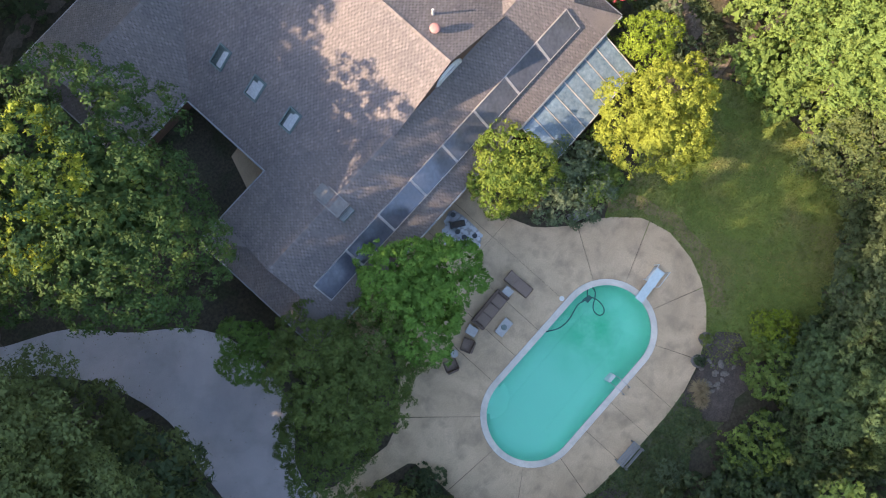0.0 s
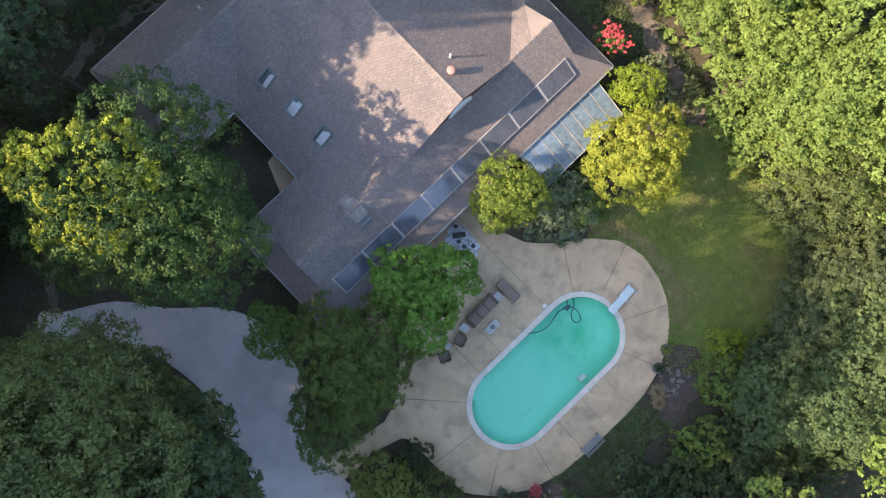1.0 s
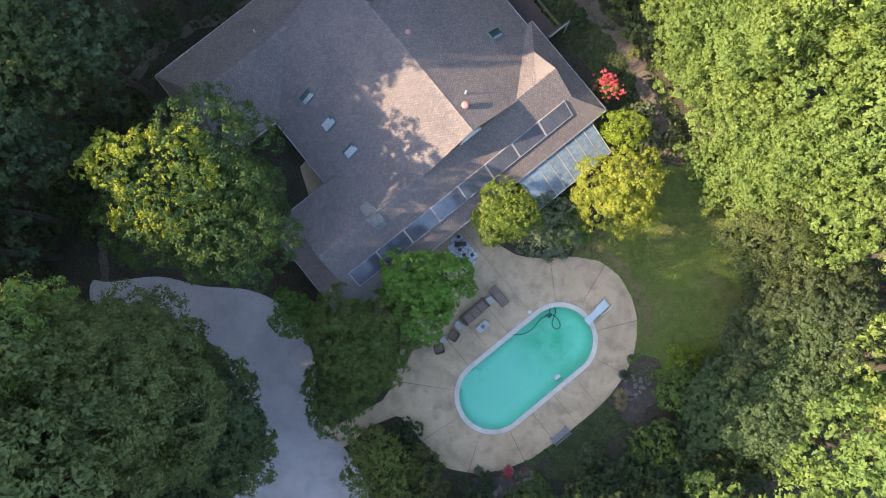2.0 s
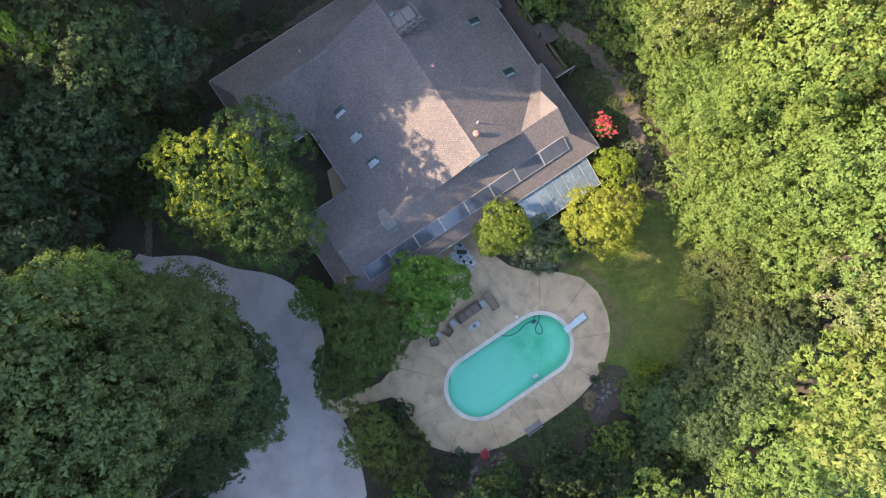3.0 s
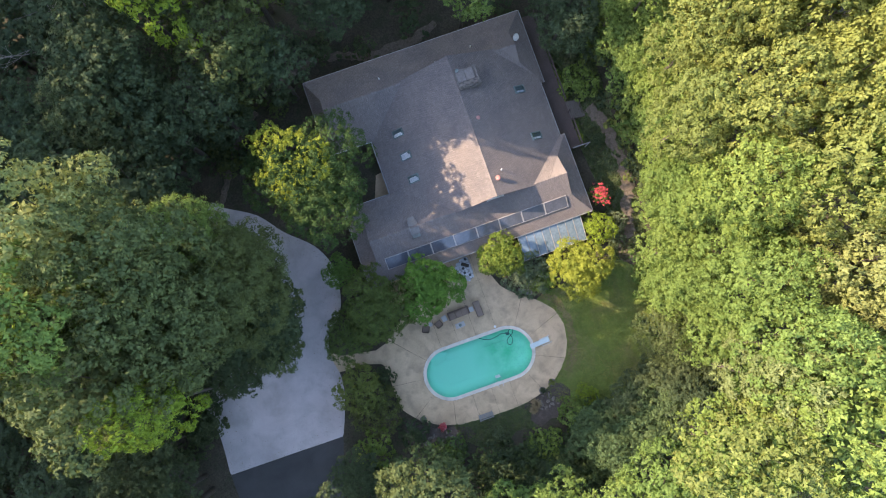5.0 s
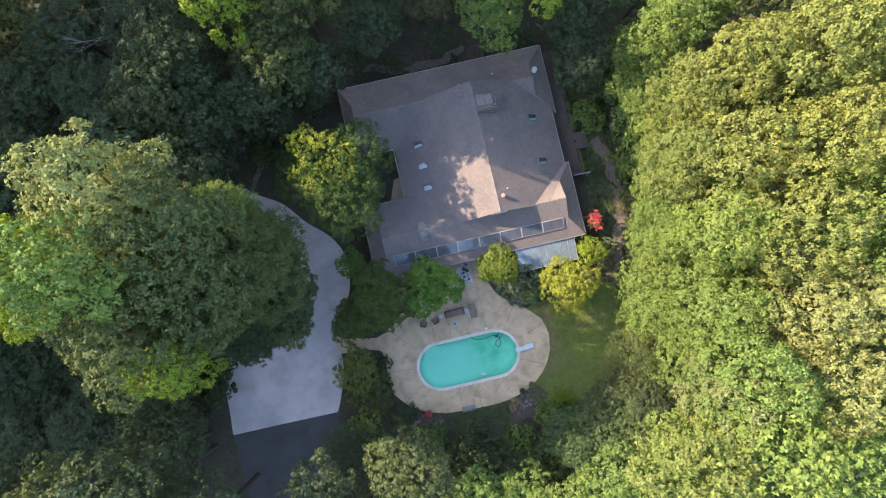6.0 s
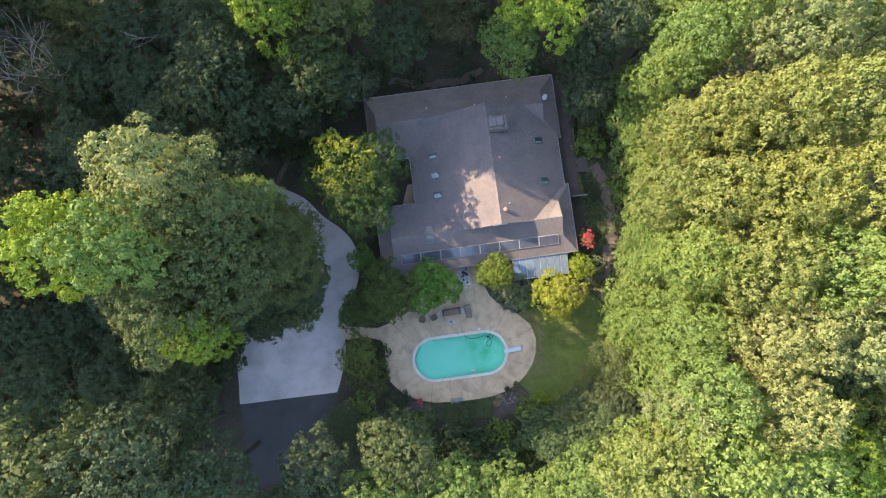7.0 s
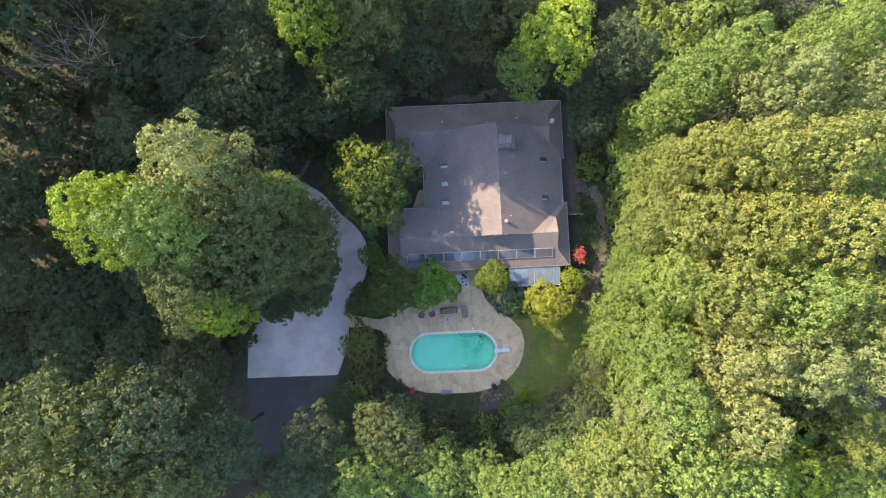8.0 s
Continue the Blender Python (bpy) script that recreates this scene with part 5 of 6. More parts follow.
# unseen tall trees added towards the sun to cast shade, with one gap
for k in range(69):
    row = k // 23
    p = -52 + (k % 23) * 5.0 + (row % 2) * 2.5
    top = woods.uniform(38.9, 40.0) + (0, 4.4, 13.5)[row] if 9 < p < 17.5 else woods.uniform(40.5, 41.5) if 4 < p < 9 else woods.uniform(50, 54) if p > 17.5 or row == 2 else woods.uniform(45, 48) if p < -16 else woods.uniform(40, 41.5) if -4 < p < 4 else woods.uniform(37, 41)
    p += 2.2 if p > 17.5 else 0
    back = (0, 7, 24)[row]
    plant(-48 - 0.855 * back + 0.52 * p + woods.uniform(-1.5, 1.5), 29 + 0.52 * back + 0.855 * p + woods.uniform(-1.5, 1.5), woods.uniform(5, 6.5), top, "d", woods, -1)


def placed(t, x, y, turn=0.0):
    t.matrix_basis = pose(x, y, 0, 0, 0, turn)
    return t


turning = tree("tree", "broad green tree with a yellow sunlit top beside the house", "tree", 31, "mix", 5.95, 15.6, size=0.0135, low=-0.75, base=6.4, core=9000, boughs=(120, 22, 24), bough=(0.13, 0.22), spray=(0.035, 0.06))
# extra yellow crown set where the sun strikes, so light is partly colour
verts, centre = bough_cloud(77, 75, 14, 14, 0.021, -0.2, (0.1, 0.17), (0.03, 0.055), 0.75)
put("yellowed_crown", leaf_mesh("crown", verts * 3.9 + np.array([-1.0, 1.7, 12.7]), 3), LEAVES["sunlit_yellow"], turning, "bright yellow-green sunlit leaves on the upper boughs")
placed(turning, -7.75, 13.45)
placed(tree("ornamental_tree", "small round-headed tree with bright green leaves on the patio", "tree", 32, "maple", 3.15, 7.4, size=0.024, low=-0.5, base=2.6, core=4500, boughs=(70, 26, 26), bough=(0.16, 0.27), spray=(0.05, 0.085)), -0.85, 0.85, 205)
placed(tree("yew_tree", "dense dark yew tree beside the driveway", "tree", 33, "yew", 3.95, 8.3, size=0.0145, low=-0.7, base=4.4, core=5000, boughs=(100, 22, 34), bough=(0.14, 0.22), spray=(0.04, 0.065)), -6.35, 0.75)
placed(tree("yew_tree", "dense dark yew tree beside the driveway", "tree", 34, "yew", 2.7, 5.4, size=0.02, low=-0.7, base=2.8, core=1500, boughs=(50, 18, 28), bough=(0.18, 0.3), spray=(0.055, 0.09)), -10.1, -1.0)
placed(tree("round_shrub", "round clipped green shrub at the corner of the house", "shrub", 35, "hedge", 1.8, 5.0, size=0.024, low=-0.8, base=1.8, core=1200, boughs=(60, 14, 24), bough=(0.16, 0.22), spray=(0.05, 0.08)), -8.9, 5.3)
placed(tree("shrub", "tall bright green shrub by the sunroom", "shrub", 36, "sunny", 2.2, 6.6, size=0.03, low=-0.7, base=3.3, core=1500, boughs=(48, 20, 20), bough=(0.2, 0.36), spray=(0.07, 0.11)), 6.8, 1.5)
placed(tree("shrub", "grey-green shrub beside the sunroom", "shrub", 37, "grey", 2.6, 3.3, size=0.03, low=-0.5, base=1.9, core=900, boughs=(40, 16, 16), bough=(0.16, 0.3), spray=(0.06, 0.1)), 8.6, -0.9)
placed(tree("shrub", "low green shrub at the edge of the pool deck", "shrub", 38, "g", 1.4, 2.0, 50, 100, 0.05, low=-0.4, base=1.4), 10.4, -2.4)
placed(tree("golden_tree", "small golden-yellow leaved tree beside the lawn", "tree", 39, "gold", 3.15, 7.0, size=0.0205, low=-0.5, base=3.0, core=4000, boughs=(80, 22, 24), bough=(0.14, 0.25), spray=(0.045, 0.075)), 13.7, -2.3)
placed(tree("shrub", "lime-green shrub at the corner of the house", "shrub", 40, "l", 1.75, 4.4, size=0.028, low=-0.6, base=2.1, core=500, boughs=(40, 16, 17), bough=(0.18, 0.32), spray=(0.06, 0.1)), 17.2, 0.9)
blooming = tree("flowering_shrub", "coral-red flowering shrub beside the house wall", "shrub", 41, "g", 1.0, 2.7, 40, 90, 0.05, low=-0.4, base=1.4, lobe=(0.13, 0.24), corners=3)
for k in range(44):
    a, r = k * 2.4, 0.2 + 0.95 * ((k * 7) % 44) / 44
    verts, centre = leaf_cloud(300 + k, 3, 34, 0.3, 1.0, 0, (0.3, 0.6), 0.9, 3)
    put("blossom", leaf_mesh("blossom", verts * (0.1 + 0.02 * (k % 5)) + np.array([0.75 * r * math.cos(a) + 0.12 * math.sin(k * 1.7), 1.25 * r * math.sin(a), 3.1 - 0.55 * r + 0.15 * math.sin(k * 2.9)]), 3), LEAVES["red"], blooming, "coral-red blossom cluster")
placed(blooming, 18.65, 4.0)
placed(tree("shrub", "green shrub with pale tips between driveway and pool", "shrub", 42, "y", 2.5, 5.0, size=0.034, low=-0.6, base=2.6, core=400, boughs=(40, 18, 14)), -10.9, -6.5)
placed(tree("shrub", "dense green shrub between driveway and pool", "shrub", 43, "o", 2.7, 3.8, size=0.034, low=-0.6, base=2.2, core=400, boughs=(40, 18, 14)), -10.2, -8.9)
placed(tree("lawn_tree", "light feathery green tree at the edge of the lawn", "tree", 44, "o", 3.3, 10.0, size=0.022, low=-0.6, base=4.2, core=700, boughs=(60, 20, 14), bough=(0.14, 0.26), spray=(0.05, 0.09)), 19.2, -11.0)
SHRUBS = [(0.9, -15.6, 0.8, 1.2, 'grey'), (-26.9, -4.4, 2.3, 3.2, 'd'), (-25.6, -2.6, 1.6, 2.4, 'd'), (10.6, -1.3, 1.5, 2.2, 'grey'), (12.0, -0.9, 1.0, 1.6, 'g'), (7.6, 0.6, 1.2, 2.4, 'grey'), (9.6, -2.2, 1.0, 1.4, 'g'), (-8.4, -6.2, 1.3, 1.8, 'd'), (-7.4, -12.6, 1.6, 2.2, 'd'), (-4.6, -15.6, 1.8, 2.4, 'g'), (-11.5, -12.5, 2.0, 4.0, 'g'), (-13.0, -15.5, 2.2, 5.0, 'd'), (8.6, -16.2, 2.0, 3.0, 'g'), (10.5, -14.8, 1.2, 1.8, 'l'), (5.0, -17.6, 1.7, 3.0, 'g'),
          (1.2, -18.4, 2.0, 3.0, 'd'), (-2.2, -18.0, 1.6, 2.6, 'd'), (13.5, -17.8, 2.2, 4.0, 'd'), (16.5, -16.5, 2.2, 5.0, 'g'), (20.6, 9.6, 0.9, 1.6, 'd'), (19.6, 0.9, 1.3, 1.7, 'grey'), (19.2, -0.6, 1.0, 1.4, 'grey'), (20.0, -6.5, 1.6, 4.0, 'g'), (20.9, 16.0, 2.1, 3.0, 'g'), (20.3, -4.4, 1.8, 4.5, 'g'), (20.6, -8.6, 2.0, 5.0, 'g'), (20.7, -1.9, 0.9, 1.2, 'd'), (24.0, 12.6, 1.9, 5.0, 'd'), (24.2, 9.2, 1.9, 4.6, 'g'), (23.9, 5.9, 1.5, 4.0, 'd'), (23.6, 2.9, 1.5, 4.0, 'g')]
SHRUBS += [(19.2 + 0.06 * (k % 3), 10.1 + 0.5 * k, 0.34, 1.0 + 0.1 * (k % 2), 'l' if k % 2 else 'g') for k in range(5)] + [(19.15 + 0.05 * (k % 3), 15.1 + 0.55 * k, 0.36, 1.1 + 0.1 * (k % 3), 'g' if k % 2 else 'l') for k in range(6)]
for k, (x, y, r, top, kind) in enumerate(SHRUBS):
    placed(tree("shrub", {"d": "dark green shrub in the planting", "g": "mid-green shrub in the planting", "l": "bright green shrub in the planting", "grey": "grey-leaved shrub in the planting"}[kind], "shrub", 60 + k, kind, r, top, size=0.055, low=-0.4, base=r * 0.9, trunk=False, core=120, boughs=(22, 13, 12)), x, y, k * 40)


UNDER = {}


def undergrowth(count, x0, x1, y0, y1, tops, radii, kinds, near=False):
    """Low bushes below the trees, copies of two shapes a kind."""
    made = 0
    while made < count:
        x, y = woods.uniform(x0, x1), woods.uniform(y0, y1)
        if in_outline(x, y, LAWN) or in_outline(x, y, DRIVE_OUT) or in_outline(x, y, TRACK) or in_outline(x, y, SIDE) or (-7.5 < x < 19.2 and 0 < y < 25.6) or (-27.8 < x < -14 and -21 < y < -9) or (-8.5 < x < 11 and -15 < y < 2) or (-4 < x < 9.8 and -17.4 < y < -12):
            made += 0.2
            continue
        made += 1
        kind = woods.choice(kinds)
        key = (kind, int(made) % 2, near)
        r, top = woods.uniform(*radii), woods.uniform(*tops)
        m = pose(x, y, 0, 0, 0, woods.uniform(0, 360)) @ Matrix.Diagonal((r / 1.5, r / 1.5, top / 2.5, 1))
        if key not in UNDER:
            UNDER[key] = tree("bush", {"d": "dark green bush under the trees", "g": "mid-green bush under the trees", "y": "olive-green bush under the trees", "o": "dull green bush under the trees", "u": "fresh green bush under the trees"}[kind], "bush", 90 + key[1] + hash_of(kind), kind, 1.5, 2.5, size=0.066 if near else 0.09, low=-0.3, base=1.5, trunk=False, core=50, boughs=(15, 9, 9) if near else (9, 8, 8), group="bushes under the trees")
            UNDER[key].matrix_basis = m
        else:
            copy_thing(UNDER[key], Matrix.Identity(4)).matrix_basis = m


undergrowth(60, 19.8, 27, -18, 22, (2, 6), (1.4, 2.6), "gyd")
# southern bushes take darkened greens in place of shade
undergrowth(40, -14, 22, -26, -15, (1.5, 4), (1.2, 2.4), "udd", True)
undergrowth(70, 8, 21, -23, -14.5, (2, 4.5), (1.3, 2.3), "udd", True)
undergrowth(44, -3, 10, -24, -16.5, (1.5, 3.6), (1.2, 2.2), "udd", True)
undergrowth(36, -52, -11, 14, 38, (1.5, 4), (1.4, 2.6), "ddd")
undergrowth(44, -56, -24, -24, 14, (1.5, 4), (1.4, 2.6), "ddd")
undergrowth(26, -19, -8, 15, 27, (1.2, 3.0), (1.2, 2.0), "ddo")
undergrowth(16, -10, 24, 26, 36, (1.5, 3.5), (1.4, 2.4), "ddd")


# ---- pool things ----
def diving_board():
    t = thing("diving_board", (8.12, -8.24, 0), "pale blue diving board on a white stand at the pool", "diving board", turn=4)
    part("board", boxed(-1.32, -0.25, 0.52, 0.76, 0.25, 0.57, 0.02), BOARDBLUE, t)
    part("stand", boxed(-0.1, -0.3, 0.03, 0.85, 0.3, 0.3, 0.05), WHITE, t)
    part("fulcrum", boxed(-0.15, -0.28, 0.3, 0.05, 0.28, 0.52, 0.02), WHITE, t)
    part("rear_mount", boxed(0.6, -0.28, 0.3, 0.8, 0.28, 0.52, 0.02), WHITE, t)
    for y in (-0.36, 0.36):
        bm = bmesh.new()
        rod(bm, (-0.1, y, 0.05), (-0.1, y, 0.95), 0.022)
        rod(bm, (-0.1, y, 0.95), (0.9, y, 0.95), 0.022)
        rod(bm, (0.9, y, 0.95), (0.9, y, 0.05), 0.022)
        part("handrail", bm, WHITE, t)


diving_board()


def ladder():
    t = thing("pool_ladder", (2.65, -10.6, 0), "steel pool ladder with two curved handrails", "ladder")
    for x in (-0.25, 0.25):
        bm = bmesh.new()
        pts = [(x, -0.55, 0.03), (x, -0.5, 0.6), (x, -0.2, 0.8), (x, 0.25, 0.7), (x, 0.42, 0.3), (x, 0.42, -1.0)]
        for a, b in zip(pts, pts[1:]):
            rod(bm, a, b, 0.024)
        part("handrail", bm, METAL, t)
    for z in (0.06, -0.2, -0.45, -0.7):
        part("rung", boxed(-0.25, 0.36, z, 0.25, 0.56, z + 0.03), WHITE, t)


ladder()


def hose():
    c = bpy.data.curves.new("pool_hose", 'CURVE')
    c.dimensions, c.bevel_depth, c.bevel_resolution = '3D', 0.035, 2
    s = c.splines.new('NURBS')
    pts = [(1.9, -5.6), (2.16, -5.77), (2.5, -6.05), (2.86, -6.24), (3.4, -6.32), (3.9, -6.23), (4.4, -6.1), (4.72, -6.14), (5.1, -6.35), (5.36, -5.98), (5.76, -5.9), (5.78, -6.3), (5.4, -6.6), (5.0, -6.75), (4.75, -7.05), (4.8, -7.45), (5.15, -7.55), (5.42, -7.2), (5.42, -6.7), (5.3, -6.35), (5.0, -6.1), (4.7, -6.2)]
    s.points.add(len(pts) - 1)
    for p, (x, y) in zip(s.points, pts):
        p.co = (x, y, -0.14, 1)
    s.use_endpoint_u, s.order_u = True, 4
    ob = new("pool_hose", c)
    c.materials.append(HOSE)
    tagged(ob, "dark green cleaner hose coiled in the pool water", "hose")
    t = thing("pool_cleaner", (5.12, -6.34, -0.16), "dark pool cleaner head floating on its hose", "pool cleaner")
    part("head", boxed(-0.2, -0.13, -0.05, 0.2, 0.13, 0.08, 0.05), HOSE, t)


hose()


# ---- patio furniture ----
def lounger():
    t = thing("sun_lounger", (3.06, -2.87, 0.0), "brown wicker sun lounger with a taupe cushion", "lounger", turn=2)
    part("frame", boxed(-0.34, -0.8, 0.22, 0.34, 0.82, 0.32, 0.03), WICKER, t)
    part("cushion", boxed(-0.3, -0.78, 0.32, 0.3, 0.3, 0.4, 0.03), CUSHION, t)
    bm = boxed(-0.32, 0, 0, 0.32, 0.75, 0.08, 0.03)
    bmesh.ops.transform(bm, matrix=pose(0, 0.28, 0.36, 38), verts=bm.verts[:])
    part("backrest", bm, CUSHION, t)
    for x in (-0.3, 0.3):
        for y in (-0.74, 0.74):
            part("leg", boxed(x - 0.04, y - 0.04, 0, x + 0.04, y + 0.04, 0.22), WICKER, t)


def sofa():
    t = thing("outdoor_sofa", (0.97, -2.62, 0), "long brown wicker outdoor sofa with taupe cushions", "sofa", turn=2)
    part("base", boxed(-1.15, -0.42, 0.05, 1.15, 0.42, 0.3, 0.03), WICKER, t)
    part("back", boxed(-1.15, 0.28, 0.3, 1.15, 0.44, 0.8, 0.04), WICKER, t)
    for x in (-1.15, 1.0):
        part("armrest", boxed(x, -0.42, 0.3, x + 0.15, 0.28, 0.58, 0.03), WICKER, t)
    for i in range(3):
        part("seat_cushion", boxed(-0.98 + i * 0.66, -0.4, 0.3, -0.34 + i * 0.66, 0.27, 0.44, 0.05), CUSHION, t)


def small_table(x, y, w, d, h, label, turn=0, round_top=False):
    t = thing("side_table", (x, y, 0), label, "table", turn=turn)
    if round_top:
        part("tabletop", rod(bmesh.new(), (0, 0, h - 0.04), (0, 0, h), w, sides=24), TABLETOP, t)
        part("pedestal", rod(bmesh.new(), (0, 0, 0), (0, 0, h - 0.04), 0.05), WICKER, t)
        part("foot", rod(bmesh.new(), (0, 0, 0), (0, 0, 0.03), w * 0.6, sides=16), WICKER, t)
        return t
    part("tabletop", boxed(-w, -d, h - 0.05, w, d, h, 0.02), TABLETOP, t)
    for a in (-1, 1):
        for b in (-1, 1):
            part("leg", boxed(a * (w - 0.05) - 0.03, b * (d - 0.05) - 0.03, 0, a * (w - 0.05) + 0.03, b * (d - 0.05) + 0.03, h - 0.05), WICKER, t)
    part("rim", boxed(-w + 0.05, -d + 0.05, h - 0.12, w - 0.05, d - 0.05, h - 0.05), WICKER, t)
    return t


def patio_chair(x, y, turn):
    t = thing("patio_chair", (x, y, 0), "dark wicker patio armchair on the concrete", "chair", "patio chairs", turn=turn)
    part("seat", boxed(-0.32, -0.32, 0.3, 0.32, 0.32, 0.42, 0.04), CUSHION, t)
    part("backrest", boxed(-0.32, 0.26, 0.42, 0.32, 0.38, 0.85, 0.04), WICKER, t)
    for a in (-0.38, 0.3):
        part("armrest", boxed(a, -0.3, 0.42, a + 0.08, 0.3, 0.62, 0.02), WICKER, t)
    for a in (-0.3, 0.3):
        for b in (-0.28, 0.28):
            part("leg", boxed(a - 0.03, b - 0.03, 0, a + 0.03, b + 0.03, 0.3), WICKER, t)


lounger()
sofa()
small_table(0.74, -3.82, 0.5, 0.27, 0.42, "pale grey coffee table in front of the wicker sofa", 3)
small_table(2.33, -2.67, 0.26, 0.26, 0.42, "small square pale side table between sofa and lounger")
small_table(-0.59, -2.63, 0.26, 0.3, 0.42, "small pale side table under the tree", 10)
small_table(-2.15, -2.75, 0.22, 0.22, 0.45, "small round pale side table", 0, True)
patio_chair(-1.34, -2.98, 200)
patio_chair(-2.76, -3.05, 155)
tray = thing("tray", (0.74, -3.82, 0.42), "dark round tray on the coffee table", "tray")
part("dish", rod(bmesh.new(), (0, 0, 0), (0, 0, 0.05), 0.16, sides=16), SHAFT, tray)


def bench(x, y, turn, label):
    t = thing("bench", (x, y, 0), label, "bench", "garden benches", turn=turn)
    for i in range(4):
        part("slat", boxed(-0.75, -0.24 + i * 0.12, 0.42, 0.75, -0.14 + i * 0.12, 0.45), GREYWOOD, t)
    for i in range(3):
        part("back_slat", boxed(-0.75, 0.26, 0.52 + i * 0.13, 0.75, 0.29, 0.62 + i * 0.13), GREYWOOD, t)
    for a in (-0.68, 0.68):
        part("side_frame", boxed(a - 0.04, -0.24, 0, a + 0.04, -0.16, 0.42), GREYWOOD, t)
        part("side_frame", boxed(a - 0.04, 0.26, 0, a + 0.04, 0.34, 0.9), GREYWOOD, t)


bench(0.15, -13.42, 180, "weathered grey wooden bench at the edge of the pool deck")
bench(8.25, -2.85, -22, "weathered grey wooden bench under the shrubs")


def pot(x, y, r, h, mat, label, plant_kind, seed):
    t = thing("plant_pot", (x, y, 0), label, "plant pot", "plant pots round the deck")
    part("pot", rod(bmesh.new(), (0, 0, 0), (0, 0, h), r * 0.7, r, 18), mat, t)
    part("rim", rod(bmesh.new(), (0, 0, h - 0.05), (0, 0, h + 0.01), r * 1.08, sides=18), mat, t)
    v, c = leaf_cloud(seed, 10, 30, 0.16, low=-0.1, lobe=(0.3, 0.45))
    put("plant", leaf_mesh("plant", v * r * 1.1 + np.array([0, 0, h])), LEAVES[plant_kind], t)


pot(-6.05, -11.66, 0.32, 0.4, STONE, "grey stone pot with a small plant by the deck", "grey", 5)
pot(-4.37, -13.02, 0.36, 0.42, TERRACOTTA, "pink glazed pot with red flowers by the deck", "red", 6)
pot(7.71, -12.5, 0.36, 0.5, STONE, "stone urn with a dry plant by the deck", "y", 7)
pot(6.5, -12.95, 0.34, 0.5, STONE, "dark stone urn at the edge of the deck", "d", 8)


def flagstones():
    """A ragged patch of pale stones by the house wall."""
    t = thing("flagstone_patch", (3.0, 1.45, 0), "ragged patch of pale irregular flagstones by the house", "paving", kind="structure")
    edge = smooth_outline([(0.5, 1.3), (0.85, 0.85), (0.85, -0.65), (0.4, -1.2), (-0.2, -1.0), (-0.3, -0.3), (-0.95, 0.25), (-0.3, 0.9)], 4)
    part("bed", prism(bmesh.new(), edge, -0.02, 0.012), PALEBED, t)
    g = random.Random(3)
    for i in range(9):
        for j in range(11):
            x, y = -0.95 + i * 0.235 + g.uniform(-0.05, 0.05), -1.2 + j * 0.245 + g.uniform(-0.05, 0.05)
            if not in_outline(x, y, edge) or g.random() < 0.06:
                continue
            n, r = g.choice((5, 6, 7)), g.uniform(0.125, 0.175)
            spin = g.uniform(0, 6.283)
            bm = prism(bmesh.new(), [(x + r * g.uniform(0.8, 1.15) * math.cos(spin + 6.283 * k / n), y + r * g.uniform(0.8, 1.15) * math.sin(spin + 6.283 * k / n)) for k in range(n)], 0.0, 0.02 + 0.0006 * (i * 11 + j))
            part("flagstone", bm, MOSAIC, t)


flagstones()
small_table(3.04, 0.5, 0.3, 0.3, 0.6, "round blue-grey garden table on the flagstones", 0, True)
trough = thing("planter_trough", (3.3, 1.9, 0.02), "dark grey stone planter trough on the flagstones", "planter", turn=-35)
part("body", boxed(-0.42, -0.17, 0, 0.42, 0.17, 0.35, 0.04), SLATE, trough)
part("soil", boxed(-0.36, -0.12, 0.35, 0.36, 0.12, 0.36), JOINT, trough)
for x, y in ((2.98, 1.62), (3.0, 1.14), (3.45, 0.76), (3.52, 2.45)):
    urn = thing("small_pot", (x, y, 0.02), "small dark empty pot on the flagstones", "pot", "small dark pots")
    part("pot", rod(bmesh.new(), (0, 0, 0), (0, 0, 0.24), 0.09, 0.13, 14), SLATE, urn)
    part("rim", rod(bmesh.new(), (0, 0, 0.22), (0, 0, 0.26), 0.145, sides=14), SLATE, urn)


def rocks():
    g = random.Random(9)
    for i in range(34):
        x, y = (g.uniform(5.8, 7.9), g.uniform(-14.9, -13.2)) if i < 16 else (g.uniform(-6.8, -2.6), g.uniform(-14.6, -13.7))
        bm = bmesh.new()
        bmesh.ops.create_icosphere(bm, subdivisions=2, radius=g.uniform(0.07, 0.2))
        for v in bm.verts:
            v.co = Vector((v.co.x * 1.4, v.co.y * 0.9, v.co.z * 0.5)) * (1 + 0.7 * noise.noise(v.co * 5 + Vector((i * 3.1, 0, 0))))
        ob = part("rock", bm, ROCK)
        ob.matrix_basis = pose(x, y, 0.05, 0, 0, g.uniform(0, 360))
        tagged(ob, "pale garden rock in the mulched bed", "rock", "rocks in the bed")


rocks()


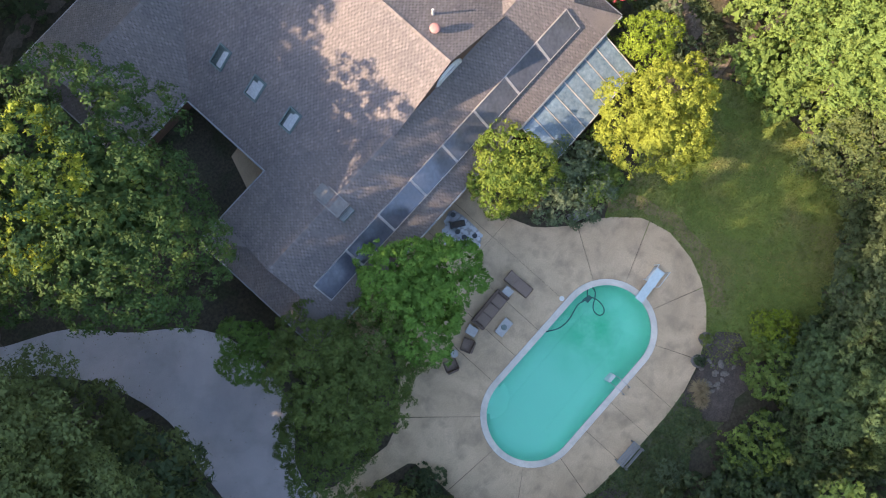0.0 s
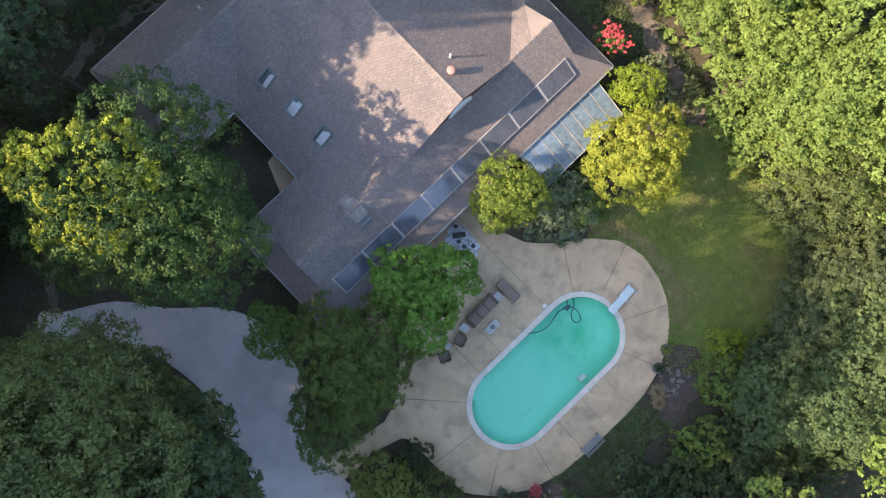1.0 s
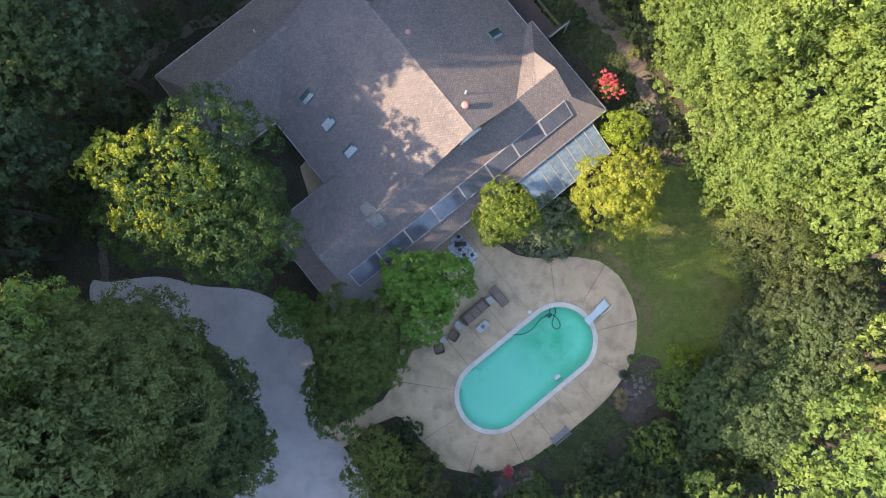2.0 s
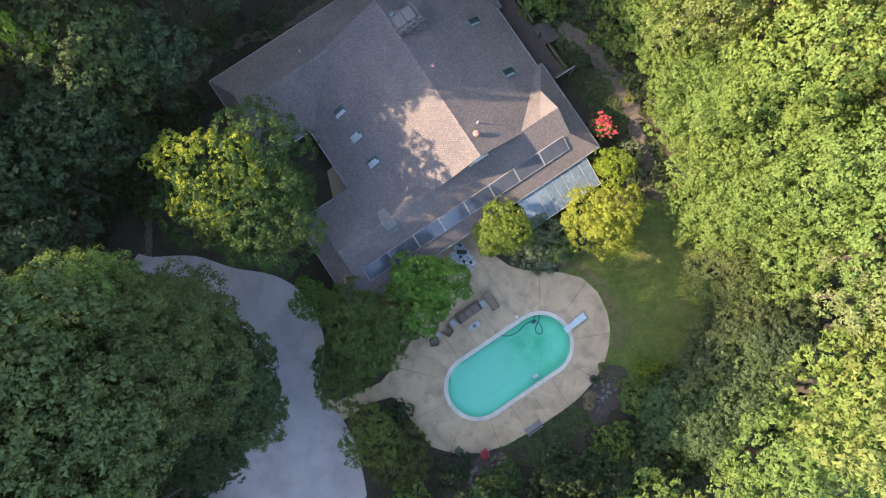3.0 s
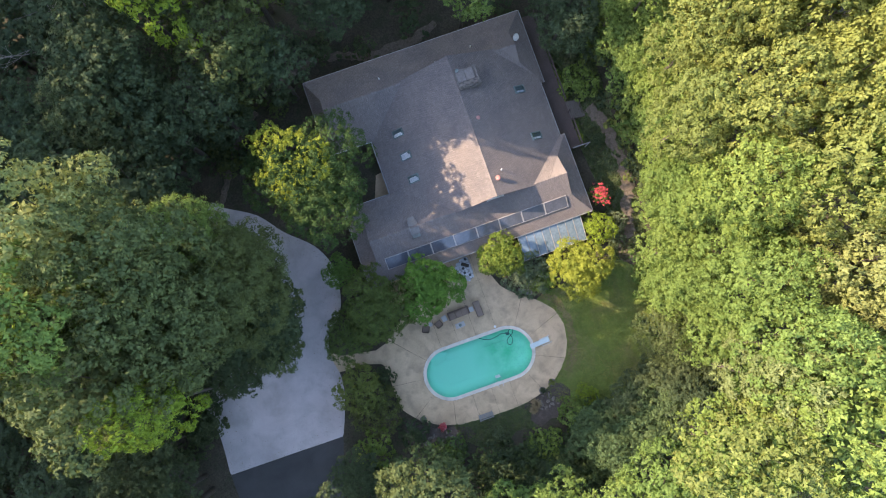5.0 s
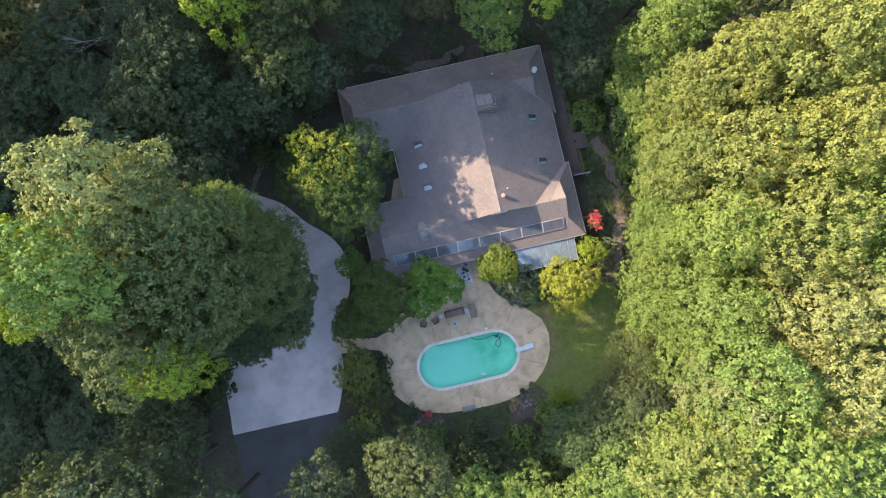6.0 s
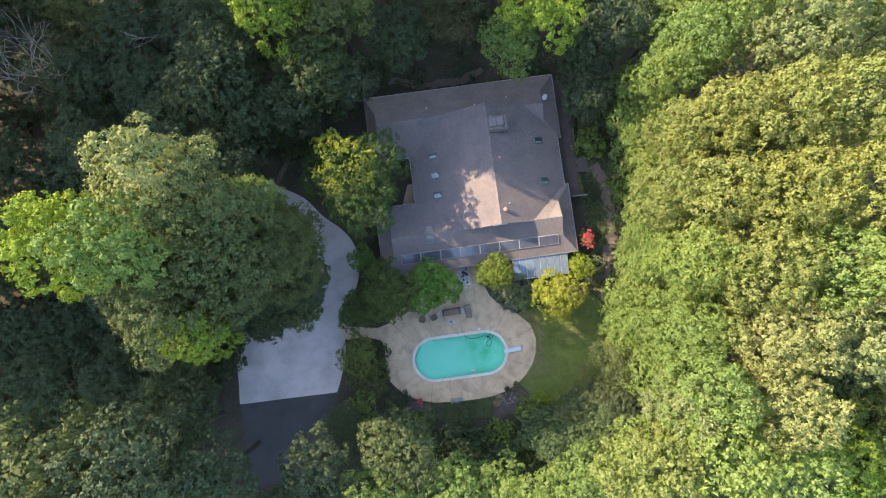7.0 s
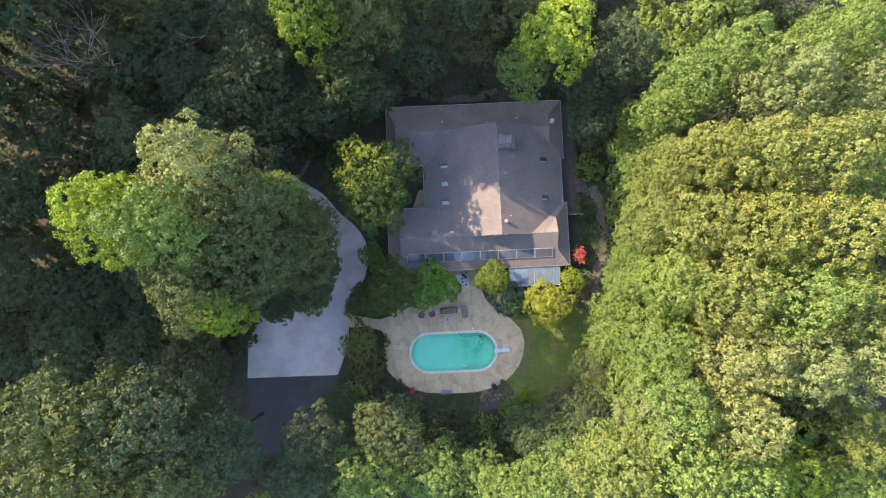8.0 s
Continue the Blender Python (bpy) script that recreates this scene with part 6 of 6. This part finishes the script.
def dry_grass(x, y, r, h, seed):
    """A fountain of dry blades."""
    t = thing("ornamental_grass", (x, y, 0), "tan clump of dry ornamental grass in the bed", "grass clump")
    g = random.Random(seed)
    v, f = [], []
    for i in range(420):
        a, lean = g.uniform(0, 6.283), g.uniform(0.15, 1.0)
        dx, dy = math.cos(a), math.sin(a)
        b = Vector((dx * 0.1 * r, dy * 0.1 * r, 0))
        m = Vector((dx * r * lean * 0.5, dy * r * lean * 0.5, h * g.uniform(0.7, 1.0)))
        e = Vector((dx * r * lean, dy * r * lean, h * g.uniform(0.35, 0.9)))
        w = Vector((-dy, dx, 0)) * 0.02
        k = len(v)
        v += [tuple(b - w), tuple(b + w), tuple(m + w), tuple(m - w), tuple(e)]
        f += [(k, k + 1, k + 2, k + 3), (k + 3, k + 2, k + 4)]
    raw("blades", v, f, DRYGRASS, t)


dry_grass(5.4, -14.0, 0.75, 0.7, 1)
dry_grass(5.0, -14.5, 0.6, 0.6, 2)


def lawn_blades(outline, count, seed, name, label, mat=BLADE, tall=1.0):
    """Uneven tufts over the mown grass."""
    g = np.random.default_rng(seed)
    xs_, ys_ = [p[0] for p in outline], [p[1] for p in outline]
    pts = [(x, y) for x, y in zip(g.uniform(min(xs_), max(xs_), count), g.uniform(min(ys_), max(ys_), count)) if in_outline(x, y, outline) and not in_outline(x, y, DECK) and not in_outline(x, y, TRACK)]
    n = len(pts)
    base = np.concatenate([np.array(pts), np.zeros((n, 1))], 1)
    a = g.uniform(0, 6.283, n)
    side = np.stack([np.cos(a), np.sin(a), np.zeros(n)], 1) * g.uniform(0.02, 0.06, (n, 1))
    tip = np.concatenate([g.normal(0, 0.07, (n, 2)), g.uniform(0.04, 0.12, (n, 1))], 1)
    verts = np.stack([base - side * tall, base + side * tall, base + tip * tall], 1).reshape(-1, 3)
    ob = put(name, leaf_mesh(name, verts, 3), mat)
    tagged(ob, label, "grass", kind="stuff")


lawn_blades(LAWN, 30000, 1, "lawn_grass", "short uneven grass blades on the lawn")
lawn_blades(SOUTH_GRASS, 6000, 3, "verge_grass", "rough grass blades below the pool deck", WEED, 1.3)
lawn_blades(SIDE, 16000, 2, "side_grass", "rough grass blades beside the house", WEED, 1.8)


def leaf_litter(outline, count, seed, name, label):
    """Fallen leaves, thick along the edge and thin in the open."""
    g = np.random.default_rng(seed)
    xs_, ys_ = [p[0] for p in outline], [p[1] for p in outline]
    rim = np.array(outline)
    v = []
    for x, y in zip(g.uniform(min(xs_), max(xs_), count), g.uniform(min(ys_), max(ys_), count)):
        near = np.hypot(rim[:, 0] - x, rim[:, 1] - y).min()
        if g.random() > 0.025 + math.exp(-near * 1.3) or not in_outline(x, y, outline):
            continue
        a, r = g.uniform(0, 6.283), g.uniform(0.02, 0.05)
        for k, lift in ((0, 0.012), (2.2, 0.02), (4.1, 0.014)):
            v.append((x + r * math.cos(a + k), y + r * math.sin(a + k), lift))
    tagged(put(name, leaf_mesh(name, np.array(v), 3), LITTER), label, "leaves", kind="stuff")


leaf_litter(DRIVE_OUT, 5000, 4, "drive_litter", "brown fallen leaves on the driveway")


def bare_tree(x, y, h, turn, seed):
    t = thing("bare_tree", (x, y, 0), "leaning dead tree with bare grey branches", "tree", "dead trees", turn=turn)
    g = random.Random(seed)

    def grow(bm, p, d, ln, r, depth):
        q = p + d * ln
        rod(bm, p, q, r, r * 0.7, 5)
        if depth:
            for _ in range(g.choice((2, 3))):
                nd = (d + Vector((g.uniform(-1, 1), g.uniform(-1, 1), g.uniform(-0.3, 0.5))) * 0.6).normalized()
                grow(bm, q, nd, ln * g.uniform(0.5, 0.75), r * 0.62, depth - 1)

    lean = Vector((0.14, 0.03, 1)).normalized()
    fork = lean * h * 0.42
    part("trunk", rod(bmesh.new(), Vector((0, 0, -0.2)), fork, 0.17, 0.12, 8), DEADWOOD, t)
    for _ in range(4):
        bm = bmesh.new()
        grow(bm, fork, (lean + Vector((g.uniform(-1, 1), g.uniform(-1, 1), g.uniform(-0.2, 0.5))) * 0.55).normalized(), h * 0.26, 0.075, 4)
        part("branch", bm, DEADWOOD, t)


bare_tree(-39.0, 31.4, 18, 200, 3)
bare_tree(-41.0, 28.6, 20, 160, 4)
bare_tree(-54.5, 17, 18, 120, 5)
bare_tree(-23.7, 31.5, 17, 60, 6)
lid = tagged(part("skimmer_lid", rod(bmesh.new(), (4.12, -5.2, 0.0), (4.12, -5.2, 0.03), 0.14, sides=20), WHITE), "round white skimmer lid set in the pool deck", "lid")
